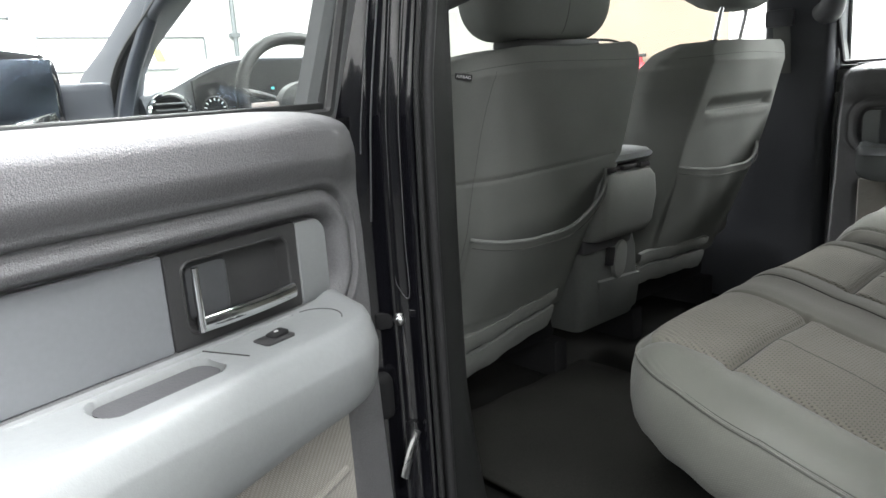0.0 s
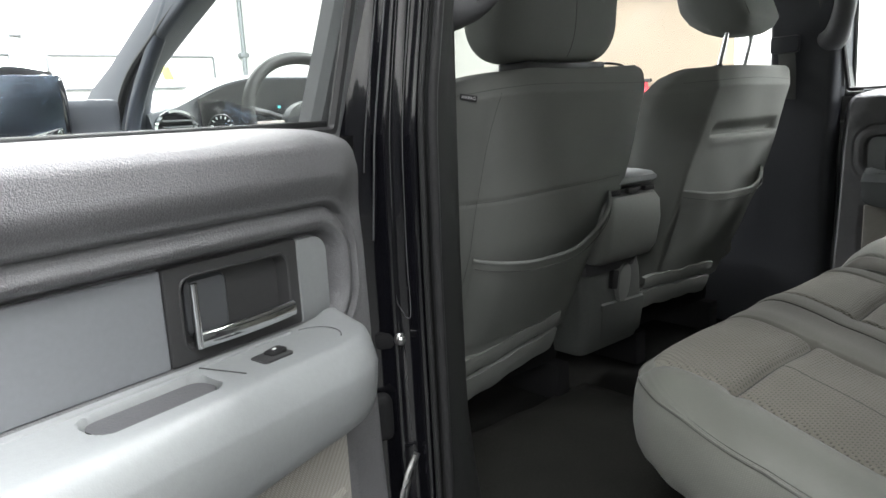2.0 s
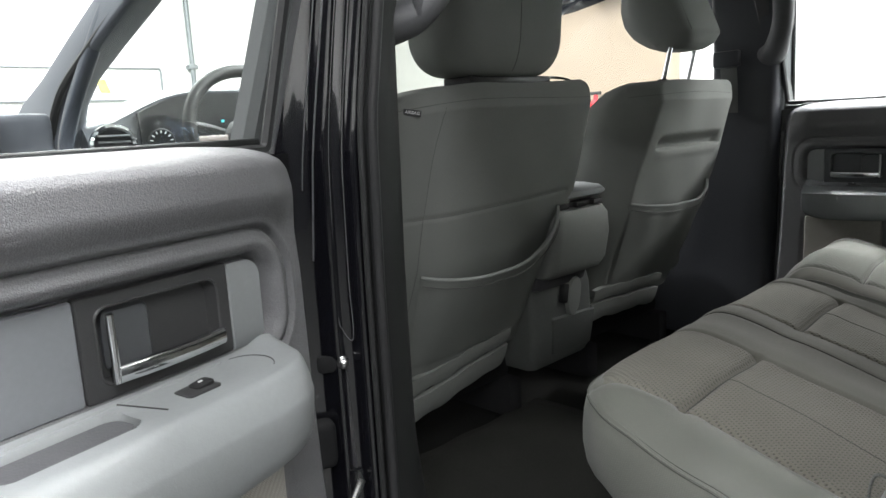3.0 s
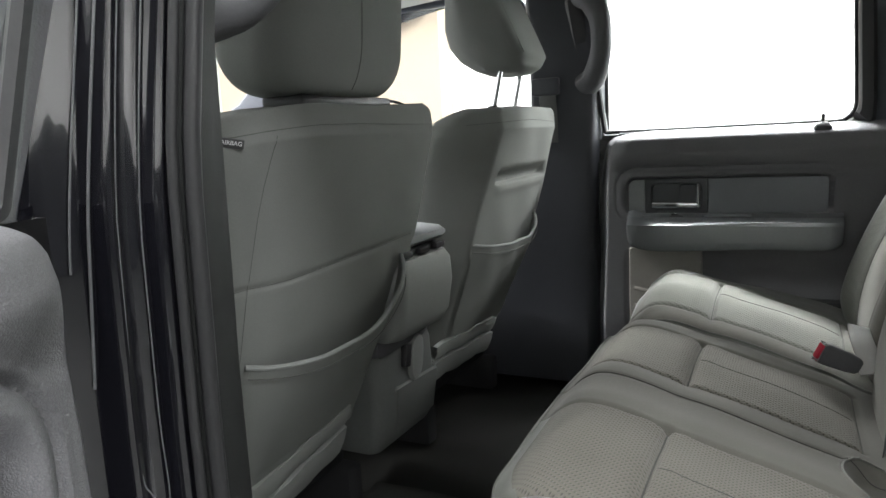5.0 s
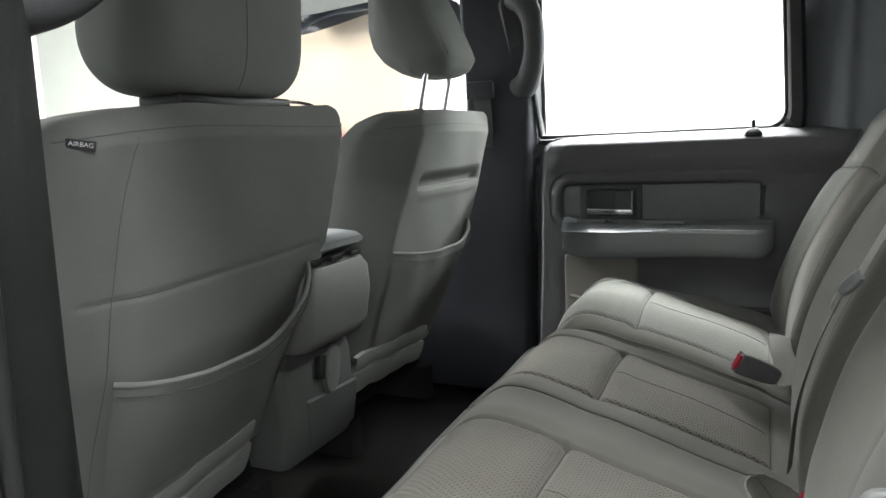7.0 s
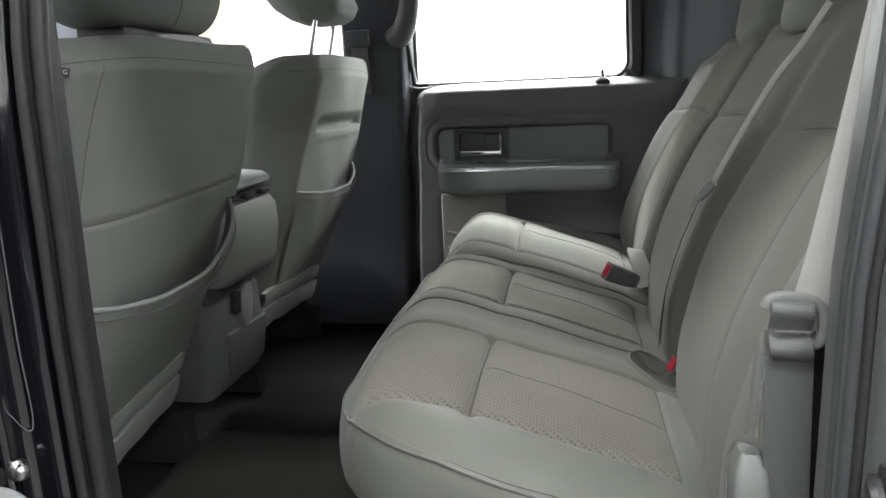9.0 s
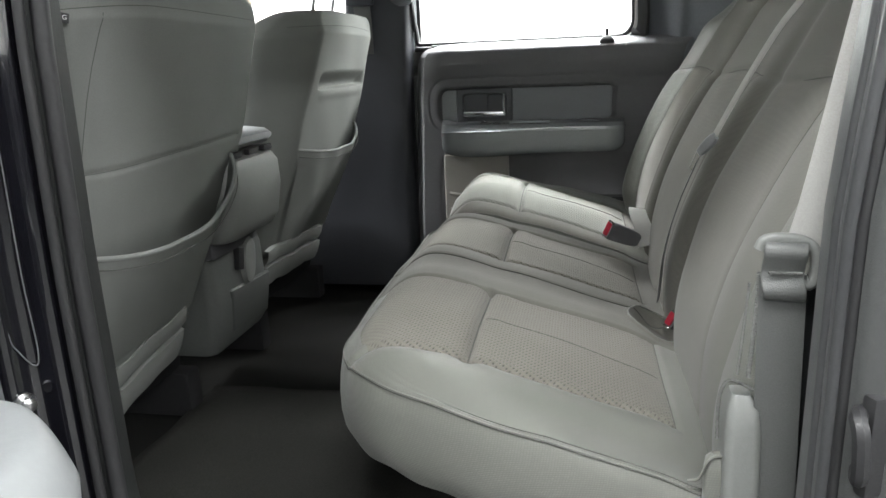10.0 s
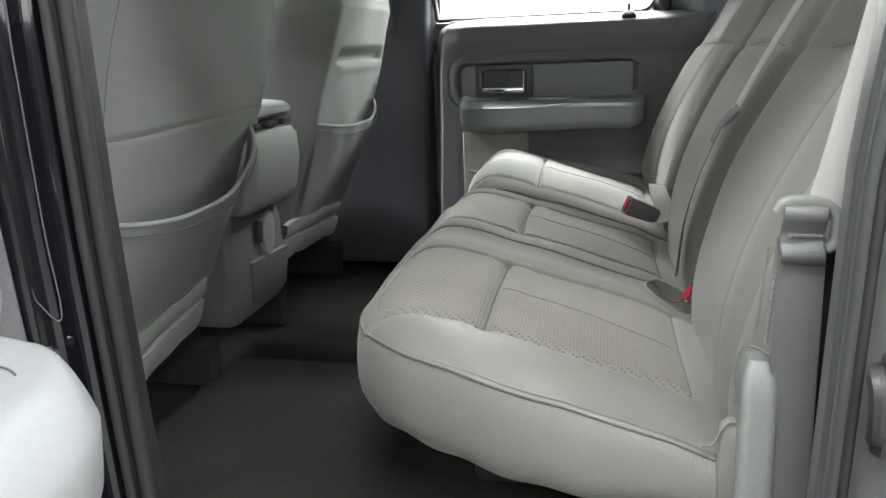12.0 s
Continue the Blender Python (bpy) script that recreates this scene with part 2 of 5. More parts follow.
BLACK = mat("black_plastic", (0.018, 0.018, 0.019), 0.5, noise_amt=0.08, bump=0.15)
CARPET = mat("carpet", (0.011, 0.011, 0.010), 0.95, noise_amt=0.35, noise_scale=500, blotch=0.2, bump=0.8, bump_scale=700, spec=0.1)
MATTING = mat("floor_liner", (0.020, 0.0202, 0.0178), 0.9, noise_amt=0.3, noise_scale=300, blotch=0.25, bump=0.5, bump_scale=500, spec=0.15)
WEB = mat("belt_webbing", (0.098, 0.101, 0.097), 0.42, noise_amt=0.10, noise_scale=700, blotch=0.04, bump=0.25, bump_scale=900, spec=0.4)
# belt webbing lightened for the straps that catch more light
LITPALEWEB = mat("lit_pale_webbing", (0.36, 0.355, 0.335), 0.45, noise_amt=0.08, noise_scale=700, blotch=0.04, bump=0.2, bump_scale=900, spec=0.4)
LITBELT = mat("lit_ivory_webbing", (0.50, 0.49, 0.465), 0.5, noise_amt=0.08, noise_scale=700, blotch=0.05, bump=0.2, bump_scale=900, spec=0.4)
RED = mat("red_button", (0.36, 0.02, 0.04), 0.6, spec=0.25)
LINER = mat("headliner", (0.62, 0.62, 0.60), 0.95, noise_amt=0.06, bump=0.3)
WHITE = mat("white_marking", (0.8, 0.8, 0.8), 0.6)
CLEAR = glass_mat("clear_glass", (0.96, 0.98, 0.97), 0.035)
TINTED = glass_mat("tinted_glass", (0.12, 0.13, 0.13), 0.08)
# the door mirror's dark blue reflection is put into the metal colour
MIRRORG = mat("mirror_glass", (0.22, 0.26, 0.33), 0.22, 1.0)
WOOD = mat("wheel_brown", (0.12, 0.072, 0.060), 0.4, noise_amt=0.1)
WALLW = mat("white_wall_paint", (0.80, 0.80, 0.79), 0.75, noise_amt=0.02, blotch=0.03, bump=0.1, bump_scale=90)
WALLB = mat("beige_wall_paint", (0.25, 0.198, 0.150), 0.75, noise_amt=0.03, blotch=0.03, bump=0.1, bump_scale=90)
MATTBLACK = mat("matt_black_plastic", (0.02, 0.02, 0.021), 0.85, noise_amt=0.08, bump=0.15, spec=0.15)
WALLG = mat("pale_grey_wall_paint", (0.30, 0.315, 0.285), 0.75, noise_amt=0.02, blotch=0.03)
WALLD = mat("dark_wall_paint", (0.02, 0.021, 0.023), 0.7, noise_amt=0.04, blotch=0.06, bump=0.1, bump_scale=90)
CEIL = mat("ceiling_paint", (0.75, 0.75, 0.74), 0.8, noise_amt=0.03, blotch=0.03)
CONCRETE = mat("sealed_concrete", (0.065, 0.065, 0.063), 0.45, noise_amt=0.12, noise_scale=40, blotch=0.15, bump=0.2, bump_scale=60)
DOORFRAME = mat("grey_metal_frame", (0.16, 0.17, 0.18), 0.4, 0.3, noise_amt=0.05)
TUBE = glow_mat("lamp_tube", (1.0, 0.98, 0.95), 12.0)
YELLOW = mat("yellow_sticker", (0.75, 0.78, 0.05), 0.6, noise_amt=0.03)
REDPAINT = mat("red_paint", (0.55, 0.03, 0.04), 0.4, noise_amt=0.03)
TEAL = glow_mat("display_teal", (0.1, 0.6, 0.65), 0.8)


# ---- building blocks ----
def thing(name, at, label, category, group="", kind=""):
    ob = new(name)
    ob.location = at
    ob.empty_display_size = 0.05
    return tagged(ob, label, category, group, kind)


def hang(ob, parent, label=""):
    if parent is not None:
        ob.parent = parent
        if parent.type == "EMPTY":
            ob.matrix_parent_inverse = Matrix.Translation(parent.location).inverted()
    if label:
        ob["label"] = label
    return ob


def part(name, bm, material, parent=None, label="", angle=38, smooth=True):
    """Links a bmesh as one mesh object under a thing or under a part."""
    bmesh.ops.recalc_face_normals(bm, faces=bm.faces)
    me = bpy.data.meshes.new(name)
    bm.to_mesh(me)
    bm.free()
    me.materials.append(material)
    if smooth:
        me.polygons.foreach_set("use_smooth", [True] * len(me.polygons))
        me.set_sharp_from_angle(angle=radians(angle))
    return hang(new(name, me), parent, label)


def mesh_bm(verts, faces):
    me = bpy.data.meshes.new("tmp")
    me.from_pydata([tuple(map(float, v)) for v in verts], [], faces)
    bm = bmesh.new()
    bm.from_mesh(me)
    bpy.data.meshes.remove(me)
    return bm


def sheet(P, keep=None):
    """A grid of points (nu, nv, 3) as an open sheet; keep(i, j) picks its faces."""
    nu, nv = P.shape[:2]
    faces = [(i * nv + j, (i + 1) * nv + j, (i + 1) * nv + j + 1, i * nv + j + 1)
             for i in range(nu - 1) for j in range(nv - 1) if keep is None or keep(i, j)]
    bm = mesh_bm(P.reshape(-1, 3), faces)
    loose = [v for v in bm.verts if not v.link_faces]
    for v in loose:
        bm.verts.remove(v)
    return bm


def loft(P, cap=True):
    """Closed loops (n, m, 3) joined one to the next, with capped ends."""
    P = np.asarray(P, float)
    n, m = P.shape[:2]
    verts = list(P.reshape(-1, 3))
    faces = [(i * m + j, i * m + (j + 1) % m, (i + 1) * m + (j + 1) % m, (i + 1) * m + j) for i in range(n - 1) for j in range(m)]
    if cap:
        for i in (0, n - 1):
            c = len(verts)
            verts.append(P[i].mean(axis=0))
            faces += [(i * m + j, i * m + (j + 1) % m, c) for j in range(m)]
    return mesh_bm(verts, faces)


def ring(P):
    """Closed loops joined into a closed ring."""
    P = np.asarray(P, float)
    n, m = P.shape[:2]
    faces = [(i * m + j, i * m + (j + 1) % m, ((i + 1) % n) * m + (j + 1) % m, ((i + 1) % n) * m + j) for i in range(n) for j in range(m)]
    return mesh_bm(P.reshape(-1, 3), faces)


def curve_pts(pts, n=24, closed=False):
    """A smooth line through a few points."""
    pts = np.asarray(pts, float)
    if closed:
        pts = np.vstack([pts[-1], pts, pts[0], pts[1]])
    else:
        pts = np.vstack([2 * pts[0] - pts[1], pts, 2 * pts[-1] - pts[-2]])
    out = []
    k = len(pts) - 3
    for i in range(k):
        p0, p1, p2, p3 = pts[i:i + 4]
        m = max(2, n // k)
        for a in range(m):
            t = a / m
            out.append(0.5 * (2 * p1 + (p2 - p0) * t + (2 * p0 - 5 * p1 + 4 * p2 - p3) * t * t + (3 * p1 - p0 - 3 * p2 + p3) * t ** 3))
    if not closed:
        out.append(pts[-2])
    return np.array(out)


def sweep(path, profile, up=(0, 0, 1), closed=False, scale=None, cap=True):
    """A profile of (side, up) offsets carried along a path."""
    path = np.asarray(path, float)
    n = len(path)
    loops = []
    for i in range(n):
        a, b = (path[(i - 1) % n], path[(i + 1) % n]) if closed else (path[max(0, i - 1)], path[min(n - 1, i + 1)])
        t = (b - a) / np.linalg.norm(b - a)
        s = np.cross(t, up)
        s /= max(1e-9, np.linalg.norm(s))
        u = np.cross(s, t)
        k = 1.0 if scale is None else scale[i]
        loops.append([path[i] + k * (x * s + y * u) for x, y in profile])
    return ring(loops) if closed else loft(loops, cap)


def circle(r, n=10, ry=None):
    return [(r * math.cos(2 * math.pi * k / n), (ry or r) * math.sin(2 * math.pi * k / n)) for k in range(n)]


def rrect(w, h, r, n=4):
    """A rounded rectangle round the origin, as (x, y) points."""
    out = []
    for cx, cy, a0 in ((w / 2 - r, h / 2 - r, 0), (-w / 2 + r, h / 2 - r, 90), (-w / 2 + r, -h / 2 + r, 180), (w / 2 - r, -h / 2 + r, 270)):
        out += [(cx + r * math.cos(radians(a0 + 90 * k / n)), cy + r * math.sin(radians(a0 + 90 * k / n))) for k in range(n + 1)]
    return out


def tube(path, r, up=(0, 0, 1), n=8, closed=False):
    return sweep(path, circle(r, n), up, closed)


def box(cx, cy, cz, sx, sy, sz, bevel=0.004, seg=2, rot=(0, 0, 0)):
    bm = bmesh.new()
    bmesh.ops.create_cube(bm, size=1.0)
    for v in bm.verts:
        v.co = Vector((v.co.x * sx, v.co.y * sy, v.co.z * sz))
    if bevel:
        bmesh.ops.bevel(bm, geom=list(bm.edges), offset=bevel, segments=seg, profile=0.6, affect="EDGES")
    bmesh.ops.transform(bm, matrix=pose(cx, cy, cz, *rot), verts=bm.verts)
    return bm


def sstep(a, b, x):
    t = np.clip((x - a) / (b - a), 0, 1)
    return t * t * (3 - 2 * t)


def groove(x, c, w):
    """1 in the middle of a seam, falling to 0 at its sides."""
    return np.exp(-((x - c) / w) ** 2)


# ---- the workshop round the truck ----
def slab(name, x0, x1, y0, y1, z0, z1, material, label, category, kind="structure"):
    ob = part(name, box((x0 + x1) / 2, (y0 + y1) / 2, (z0 + z1) / 2, x1 - x0, y1 - y0, z1 - z0, 0), material, smooth=False)
    return tagged(ob, label, category, kind=kind)


RX0, RX1, RY0, RY1, RH = -5.2, 6.2, -6.0, 8.0, 4.2
slab("ground", RX0 - 20, RX1 + 20, RY0 - 20, RY1 + 20, -0.2, 0, CONCRETE, "smooth sealed dark grey concrete workshop floor", "floor")
# unseen walls; their dark lower halves are added for the glossy jambs to mirror
slab("wall_west", RX0 - 0.2, RX0, RY0, RY1, 2.0, RH, WALLW, "white painted upper part of the workshop wall", "wall")
slab("wall_west_dark", RX0 - 0.2, RX0 + 0.003, RY0, RY1, 0, 2.0, WALLD, "unseen dark lower wall, added to darken the jamb reflections", "wall")
slab("wall_south", RX0 - 0.2, RX1 + 0.2, RY0 - 0.2, RY0, 2.0, RH, WALLW, "white painted upper part of the workshop wall", "wall")
slab("wall_south_dark", RX0 + 0.003, RX1, RY0 - 0.2, RY0 + 0.003, 0, 2.0, WALLD, "unseen dark lower wall, added to darken the jamb reflections", "wall")
slab("wall_north", RX0 - 0.2, RX1 + 0.2, RY1, RY1 + 0.2, 0, RH, WALLW, "white painted end wall of the workshop", "wall")
slab("wall_east_white", RX1, RX1 + 0.2, RY0, 3.05, 0, RH, WALLW, "bright white painted side wall", "wall")
slab("wall_east_beige", RX1 - 0.25, RX1 + 0.2, 3.05, 5.6, 0, RH, WALLB, "beige painted projecting wall section", "wall")
slab("wall_east_grey", RX1, RX1 + 0.2, 5.6, RY1, 0, RH, WALLG, "pale grey painted wall section", "wall")
slab("ceiling", RX0 - 0.2, RX1 + 0.2, RY0 - 0.2, RY1 + 0.2, RH, RH + 0.15, CEIL, "white painted workshop ceiling", "ceiling")

# white bulkhead on the beige wall
bulk = thing("bulkhead", (RX1 - 0.4, 3.3, 2.6), "white boxed-in duct on the beige wall", "duct", kind="structure")
part("casing", box(RX1 - 0.45, 3.45, 3.1, 0.4, 0.75, 1.0, 0.01), WALLW, bulk)

# framed panes in the end wall
for k, (x0, x1) in enumerate(((0.15, 1.58), (1.91, 3.63))):
    fr = thing("window_%d" % (k + 1), ((x0 + x1) / 2, RY1 - 0.02, 1.8), "dark metal framed white pane in the end wall", "window", kind="structure")
    z0, z1, w = 1.89, 2.23, 0.018
    part("pane", box((x0 + x1) / 2, RY1 - 0.008, (z0 + z1) / 2, x1 - x0, 0.012, z1 - z0, 0.002), WALLW, fr)
    for cx, cz, sx, sz in (((x0 + x1) / 2, z0, x1 - x0, w), ((x0 + x1) / 2, z1, x1 - x0, w), (x0, (z0 + z1) / 2, w, z1 - z0 - w), (x1, (z0 + z1) / 2, w, z1 - z0 - w)):
        part("frame_bar", box(cx, RY1 - 0.022, cz, sx, 0.036, sz, 0.003), DOORFRAME, fr)
hk = thing("wall_hook", (1.66, RY1 - 0.02, 2.40), "small dark bracket on the white end wall", "bracket")
part("bar", box(1.66, RY1 - 0.02, 2.41, 0.10, 0.04, 0.012, 0.003), DOORFRAME, hk)
for x in (1.615, 1.705):
    part("end_stop", box(x, RY1 - 0.02, 2.41, 0.012, 0.04, 0.04, 0.003), DOORFRAME, hk)
pp = thing("wall_pipe", (4.0, RY1 - 0.06, 0), "thin grey vertical conduit with a bracket on the wall", "pipe")
part("conduit", tube([(4.0, RY1 - 0.06, 0), (4.0, RY1 - 0.06, 2.0), (4.0, RY1 - 0.06, RH)], 0.028, (0, 1, 0)), DOORFRAME, pp)
part("bracket", box(4.0, RY1 - 0.05, 2.25, 0.11, 0.09, 0.05, 0.006), DOORFRAME, pp)
ext = thing("fire_extinguisher", (RX1 - 0.33, 3.72, 1.3), "small red extinguisher with white label on the beige wall", "extinguisher")
part("cylinder", loft([[(RX1 - 0.33 + r * math.cos(a), 3.72 + r * math.sin(a), z) for a in np.linspace(0, 2 * math.pi, 17)[:-1]] for z, r in ((1.30, 0.05), (1.31, 0.06), (1.54, 0.06), (1.58, 0.045), (1.60, 0.02), (1.64, 0.018))]), REDPAINT, ext)
part("label_band", loft([[(RX1 - 0.33 + 0.0615 * math.cos(a), 3.72 + 0.0615 * math.sin(a), z) for a in np.linspace(0, 2 * math.pi, 17)[:-1]] for z in (1.40, 1.50)], cap=False), WHITE, ext)
part("valve", box(RX1 - 0.33, 3.72, 1.655, 0.03, 0.11, 0.03, 0.005), BLACK, ext)

# unseen ceiling lights, added: battens on one side, wide panels on the other
for x, wide, long_, powers in ((-3.4, 0.22, 1.5, (0.35, 0.35, 0.35)), (-0.7, 0.62, 2.9, (0.98, 0.75, 0.80))):
    for y, pw_ in zip((-3.0, 0.6, 4.4), powers):
        lt = thing("added_batten", (x, y, RH - 0.03), "unseen white batten with glowing tubes, added for light", "lamp", "ceiling battens")
        part("housing", box(x, y, RH - 0.04, wide, long_, 0.07, 0.008), WALLW, lt)
        for dx in (-0.27 * wide, 0.27 * wide):
            part("tube", tube([(x + dx, y - 0.46 * long_, RH - 0.09), (x + dx, y, RH - 0.09), (x + dx, y + 0.46 * long_, RH - 0.09)], 0.014), TUBE, lt)
        area_lamp(x, y, RH - 0.12, wide, long_, LAMP_POWER * pw_)
# invented panels, placed to brighten the far cushion, seat backs and front
for x, y, sx, sy, pw_ in ((3.0, 0.4, 1.5, 2.6, 6.0), (5.0, -3.4, 1.2, 2.6, 4.6), (5.3, 0.4, 0.6, 2.2, 0.9), (1.5, 5.0, 1.6, 1.6, 3.6), (3.4, 4.6, 0.6, 1.5, 0.5), (5.2, 4.6, 0.6, 1.5, 0.35)):
    lt = thing("added_panel", (x, y, RH - 0.03), "unseen broad light panel, added to light the cab", "lamp", "ceiling panels")
    part("frame", box(x, y, RH - 0.03, sx + 0.06, sy + 0.06, 0.05, 0.006), WALLW, lt)
    part("diffuser", box(x, y, RH - 0.062, sx, sy, 0.012, 0.003), TUBE, lt)
    area_lamp(x, y, RH - 0.09, sx, sy, LAMP_POWER * pw_)

# ---- the cab: floor, roof, body sides ----
XC, FLOOR, ROOF = 1.46, 0.76, 1.895
fl = thing("cab_floor", (XC, 0.6, FLOOR), "black carpeted cab floor with a rubbery liner", "floor", kind="structure")
X, Y = np.meshgrid(np.linspace(0.66, 2.26, 60), np.linspace(-0.35, 2.0, 80), indexing="ij")
Z = FLOOR + 0.006 * np.sin(X * 9) * np.sin(Y * 7) + 0.03 * sstep(0.80, 0.68, X) + 0.03 * sstep(2.12, 2.24, X) + 0.003 * np.sin(X * 31 + Y * 17)
part("carpet", sheet(np.dstack([X, Y, Z])), CARPET, fl)
part("underbody", box(XC, 0.8, FLOOR - 0.11, 1.66, 2.4, 0.12, 0.01), BLACK, fl)
liner = []
for y in np.linspace(0.30, 1.0, 30):
    liner.append([(x, y, FLOOR + 0.025 + 0.004 * math.sin(x * 9) * math.sin(y * 7) + 0.002 * math.sin(x * 40) * math.sin(y * 33)) for x in np.linspace(0.86, 1.40, 24)])
mt = tagged(part("floor_mat", sheet(np.array(liner)), MATTING), "black rubbery floor mat on the rear carpet", "mat")
sol = mt.modifiers.new("thick", "SOLIDIFY")
sol.thickness = 0.008

roof = thing("cab_roof", (XC, 0.7, ROOF), "pale cloth headliner under the black roof", "roof", kind="structure")
RXs = np.linspace(-1, 1, 31)
rows = []
for y in np.linspace(-0.42, 1.42, 24):
    drop = 0.015 * sstep(1.1, 1.42, y) + 0.04 * sstep(-0.2, -0.42, y)
    rows.append([(XC + 0.66 * u, y, ROOF - 0.015 - 0.03 * abs(u) ** 4 - drop) for u in RXs])
part("headliner", sheet(np.array(rows)), LINER, roof)
rows = [[(XC + 0.74 * u, y, ROOF + 0.05 - 0.10 * abs(u) ** 4 - 0.05 * sstep(1.1, 1.5, y)) for u in RXs] for y in np.linspace(-0.47, 1.5, 24)]
part("roof_skin", sheet(np.array(rows)), PAINT, roof)

SILLZ = 0.80
for sx, nm in ((-1, "sill_west"), (1, "sill_east")):
    x = XC + sx * 0.80
    st = tagged(part(nm, box(x, 0.8, SILLZ - 0.09, 0.20, 2.6, 0.18, 0.03, 3), PAINT), "black painted door sill", "sill", kind="structure")
    part("scuff_strip", box(x - sx * 0.04, 0.42, SILLZ + 0.004, 0.09, 0.72, 0.012, 0.004), BLACK, st)

# rear wall of the cab with its tinted window
rw = thing("cab_back_wall", (XC, -0.33, FLOOR), "dark trimmed rear wall of the cab with a tinted window", "wall", kind="structure")
part("lower_panel", box(XC, -0.33, 1.12, 1.56, 0.08, 0.72, 0.02), FARTRIM, rw)
part("rear_pane", box(XC, -0.355, 1.64, 1.20, 0.006, 0.32, 0.002), TINTED, rw)
for x, w in ((XC - 0.69, 0.18), (XC + 0.69, 0.18)):
    part("corner_trim", box(x, -0.33, 1.66, w, 0.08, 0.37, 0.02), FARTRIM, rw)
part("upper_trim", box(XC, -0.33, 1.82, 1.20, 0.08, 0.05, 0.01), FARTRIM, rw)


# ---- pillars ----
def bend(z):
    """How far the body side leans in at the height z."""
    d = max(0.0, z - 1.40)
    return 0.16 * d * d / (d + 0.10)


def body_side(mx, nm, label, near):
    """A door pillar in the measures of the near side; mx maps x to the wanted side."""
    th = thing(nm, (mx(0.70), 0.75, SILLZ), label, "pillar", kind="structure")
    back = [(0.672, 0.680), (0.700, 0.688), (0.745, 0.712)] if near else [(0.672, 0.728), (0.700, 0.726), (0.745, 0.728)]
    trim = curve_pts(back + [(0.776, 0.742), (0.782, 0.775), (0.784, 0.87), (0.775, 0.91), (0.68, 0.91)], 40)
    loops = []
    for z in np.linspace(SILLZ - 0.02, 1.84, 30):
        k = z - 1.25
        off = 0.10 * max(0, 1.02 - z) ** 1.3 * 4 + 0.10 * max(0, z - 1.60)
        foot = 0.0 if near else 0.30 * float(sstep(1.50, 1.22, z))
        loops.append([(mx(x + 0.14 * max(0, z - (1.585 if x > 0.72 else 1.46)) + (off * 0.5 if x > 0.7 else 0)), y - 0.03 * max(0, k) + (foot if y > 0.80 else 0), z) for x, y in trim])
    part("pillar_trim", loft(loops), SHADEDTRIM if near else FARTRIM, th)
    ribs = ((0.674, 0.675, 0.0070), (0.662, 0.683, 0.0042)) if near else ((0.674, 0.724, 0.0060),)
    if near:
        jamb = curve_pts([(0.674, 0.688), (0.666, 0.692), (0.660, 0.694), (0.655, 0.700), (0.650, 0.711), (0.640, 0.716), (0.632, 0.718), (0.626, 0.724), (0.618, 0.735), (0.606, 0.741), (0.596, 0.745), (0.586, 0.752), (0.578, 0.766), (0.586, 0.79), (0.605, 0.82), (0.632, 0.87), (0.648, 0.90), (0.675, 0.905)], 108)
        loops = [[(mx(x + bend(z)), y - 0.03 * max(0, z - 1.25), z) for x, y in jamb] for z in np.linspace(SILLZ - 0.05, 1.86, 40)]
        part("door_jamb", loft(loops), PAINT, th, "glossy black painted door jamb", angle=60)
    for x, y, r in ribs:
        path = [(mx(x + 0.14 * max(0, z - 1.46)), y - 0.03 * max(0, z - 1.25), z) for z in np.linspace(SILLZ, 1.84, 24)]
        part("seal_rib", sweep(path, circle(r, 10), (0, 1, 0)), RUBBER, th)
    return th


pw = body_side(lambda x: x, "pillar_west", "dark trimmed door pillar with rubber seals and glossy jamb", True)
pe = body_side(lambda x: 2 * XC - x - 0.01, "pillar_east", "dark trimmed door pillar with a seat belt", False)
# grey lines painting the highlights along the jamb's pressed edges, and bolts
def on_jamb(x, z, lift=0.0008):
    return (x + bend(z) - lift * 0.5, 0.7155 + (0.640 - x) * 0.72 - 0.03 * max(0, z - 1.25) - lift, z)


for pts, r in (([(0.652, 1.84), (0.651, 1.60), (0.650, 1.40), (0.650, 1.26), (0.651, 1.195), (0.648, 1.180), (0.640, 1.195), (0.636, 1.215), (0.636, 1.30), (0.637, 1.45), (0.638, 1.62), (0.640, 1.84)], 0.0006),
               ([(0.628, 1.84), (0.626, 1.60), (0.622, 1.44), (0.617, 1.33), (0.615, 1.29)], 0.0012), ([(0.619, 1.84), (0.617, 1.60), (0.613, 1.46), (0.609, 1.38)], 0.0009)):
    part("edge_highlight", tube([on_jamb(x, z) for x, z in curve_pts(pts, 60)], r, (0, 1, 0)), MIDTRIM, pw)
hb = loft([[(0.636 - d * 0.45, 0.716 - d * 0.9, 1.152) + np.array((r * 0.9 * math.cos(a), -r * 0.45 * math.cos(a), r * math.sin(a))) for a in np.linspace(0, 2 * math.pi, 13)[:-1]] for d, r in ((-0.012, 0.0085), (0.002, 0.0085), (0.004, 0.006), (0.010, 0.006), (0.012, 0.003))])
part("hinge_bolt", hb, STEEL, pw, "bright zinc hinge bolt")
part("lower_hinge", box(0.600, 0.732, 1.045, 0.044, 0.03, 0.066, 0.014, 4, rot=(0, 0, -18)), MATTBLACK, pw)
part("hinge_leaf", box(0.624, 0.730, 1.150, 0.030, 0.010, 0.024, 0.006, rot=(0, 0, -34)), MATTBLACK, pw)
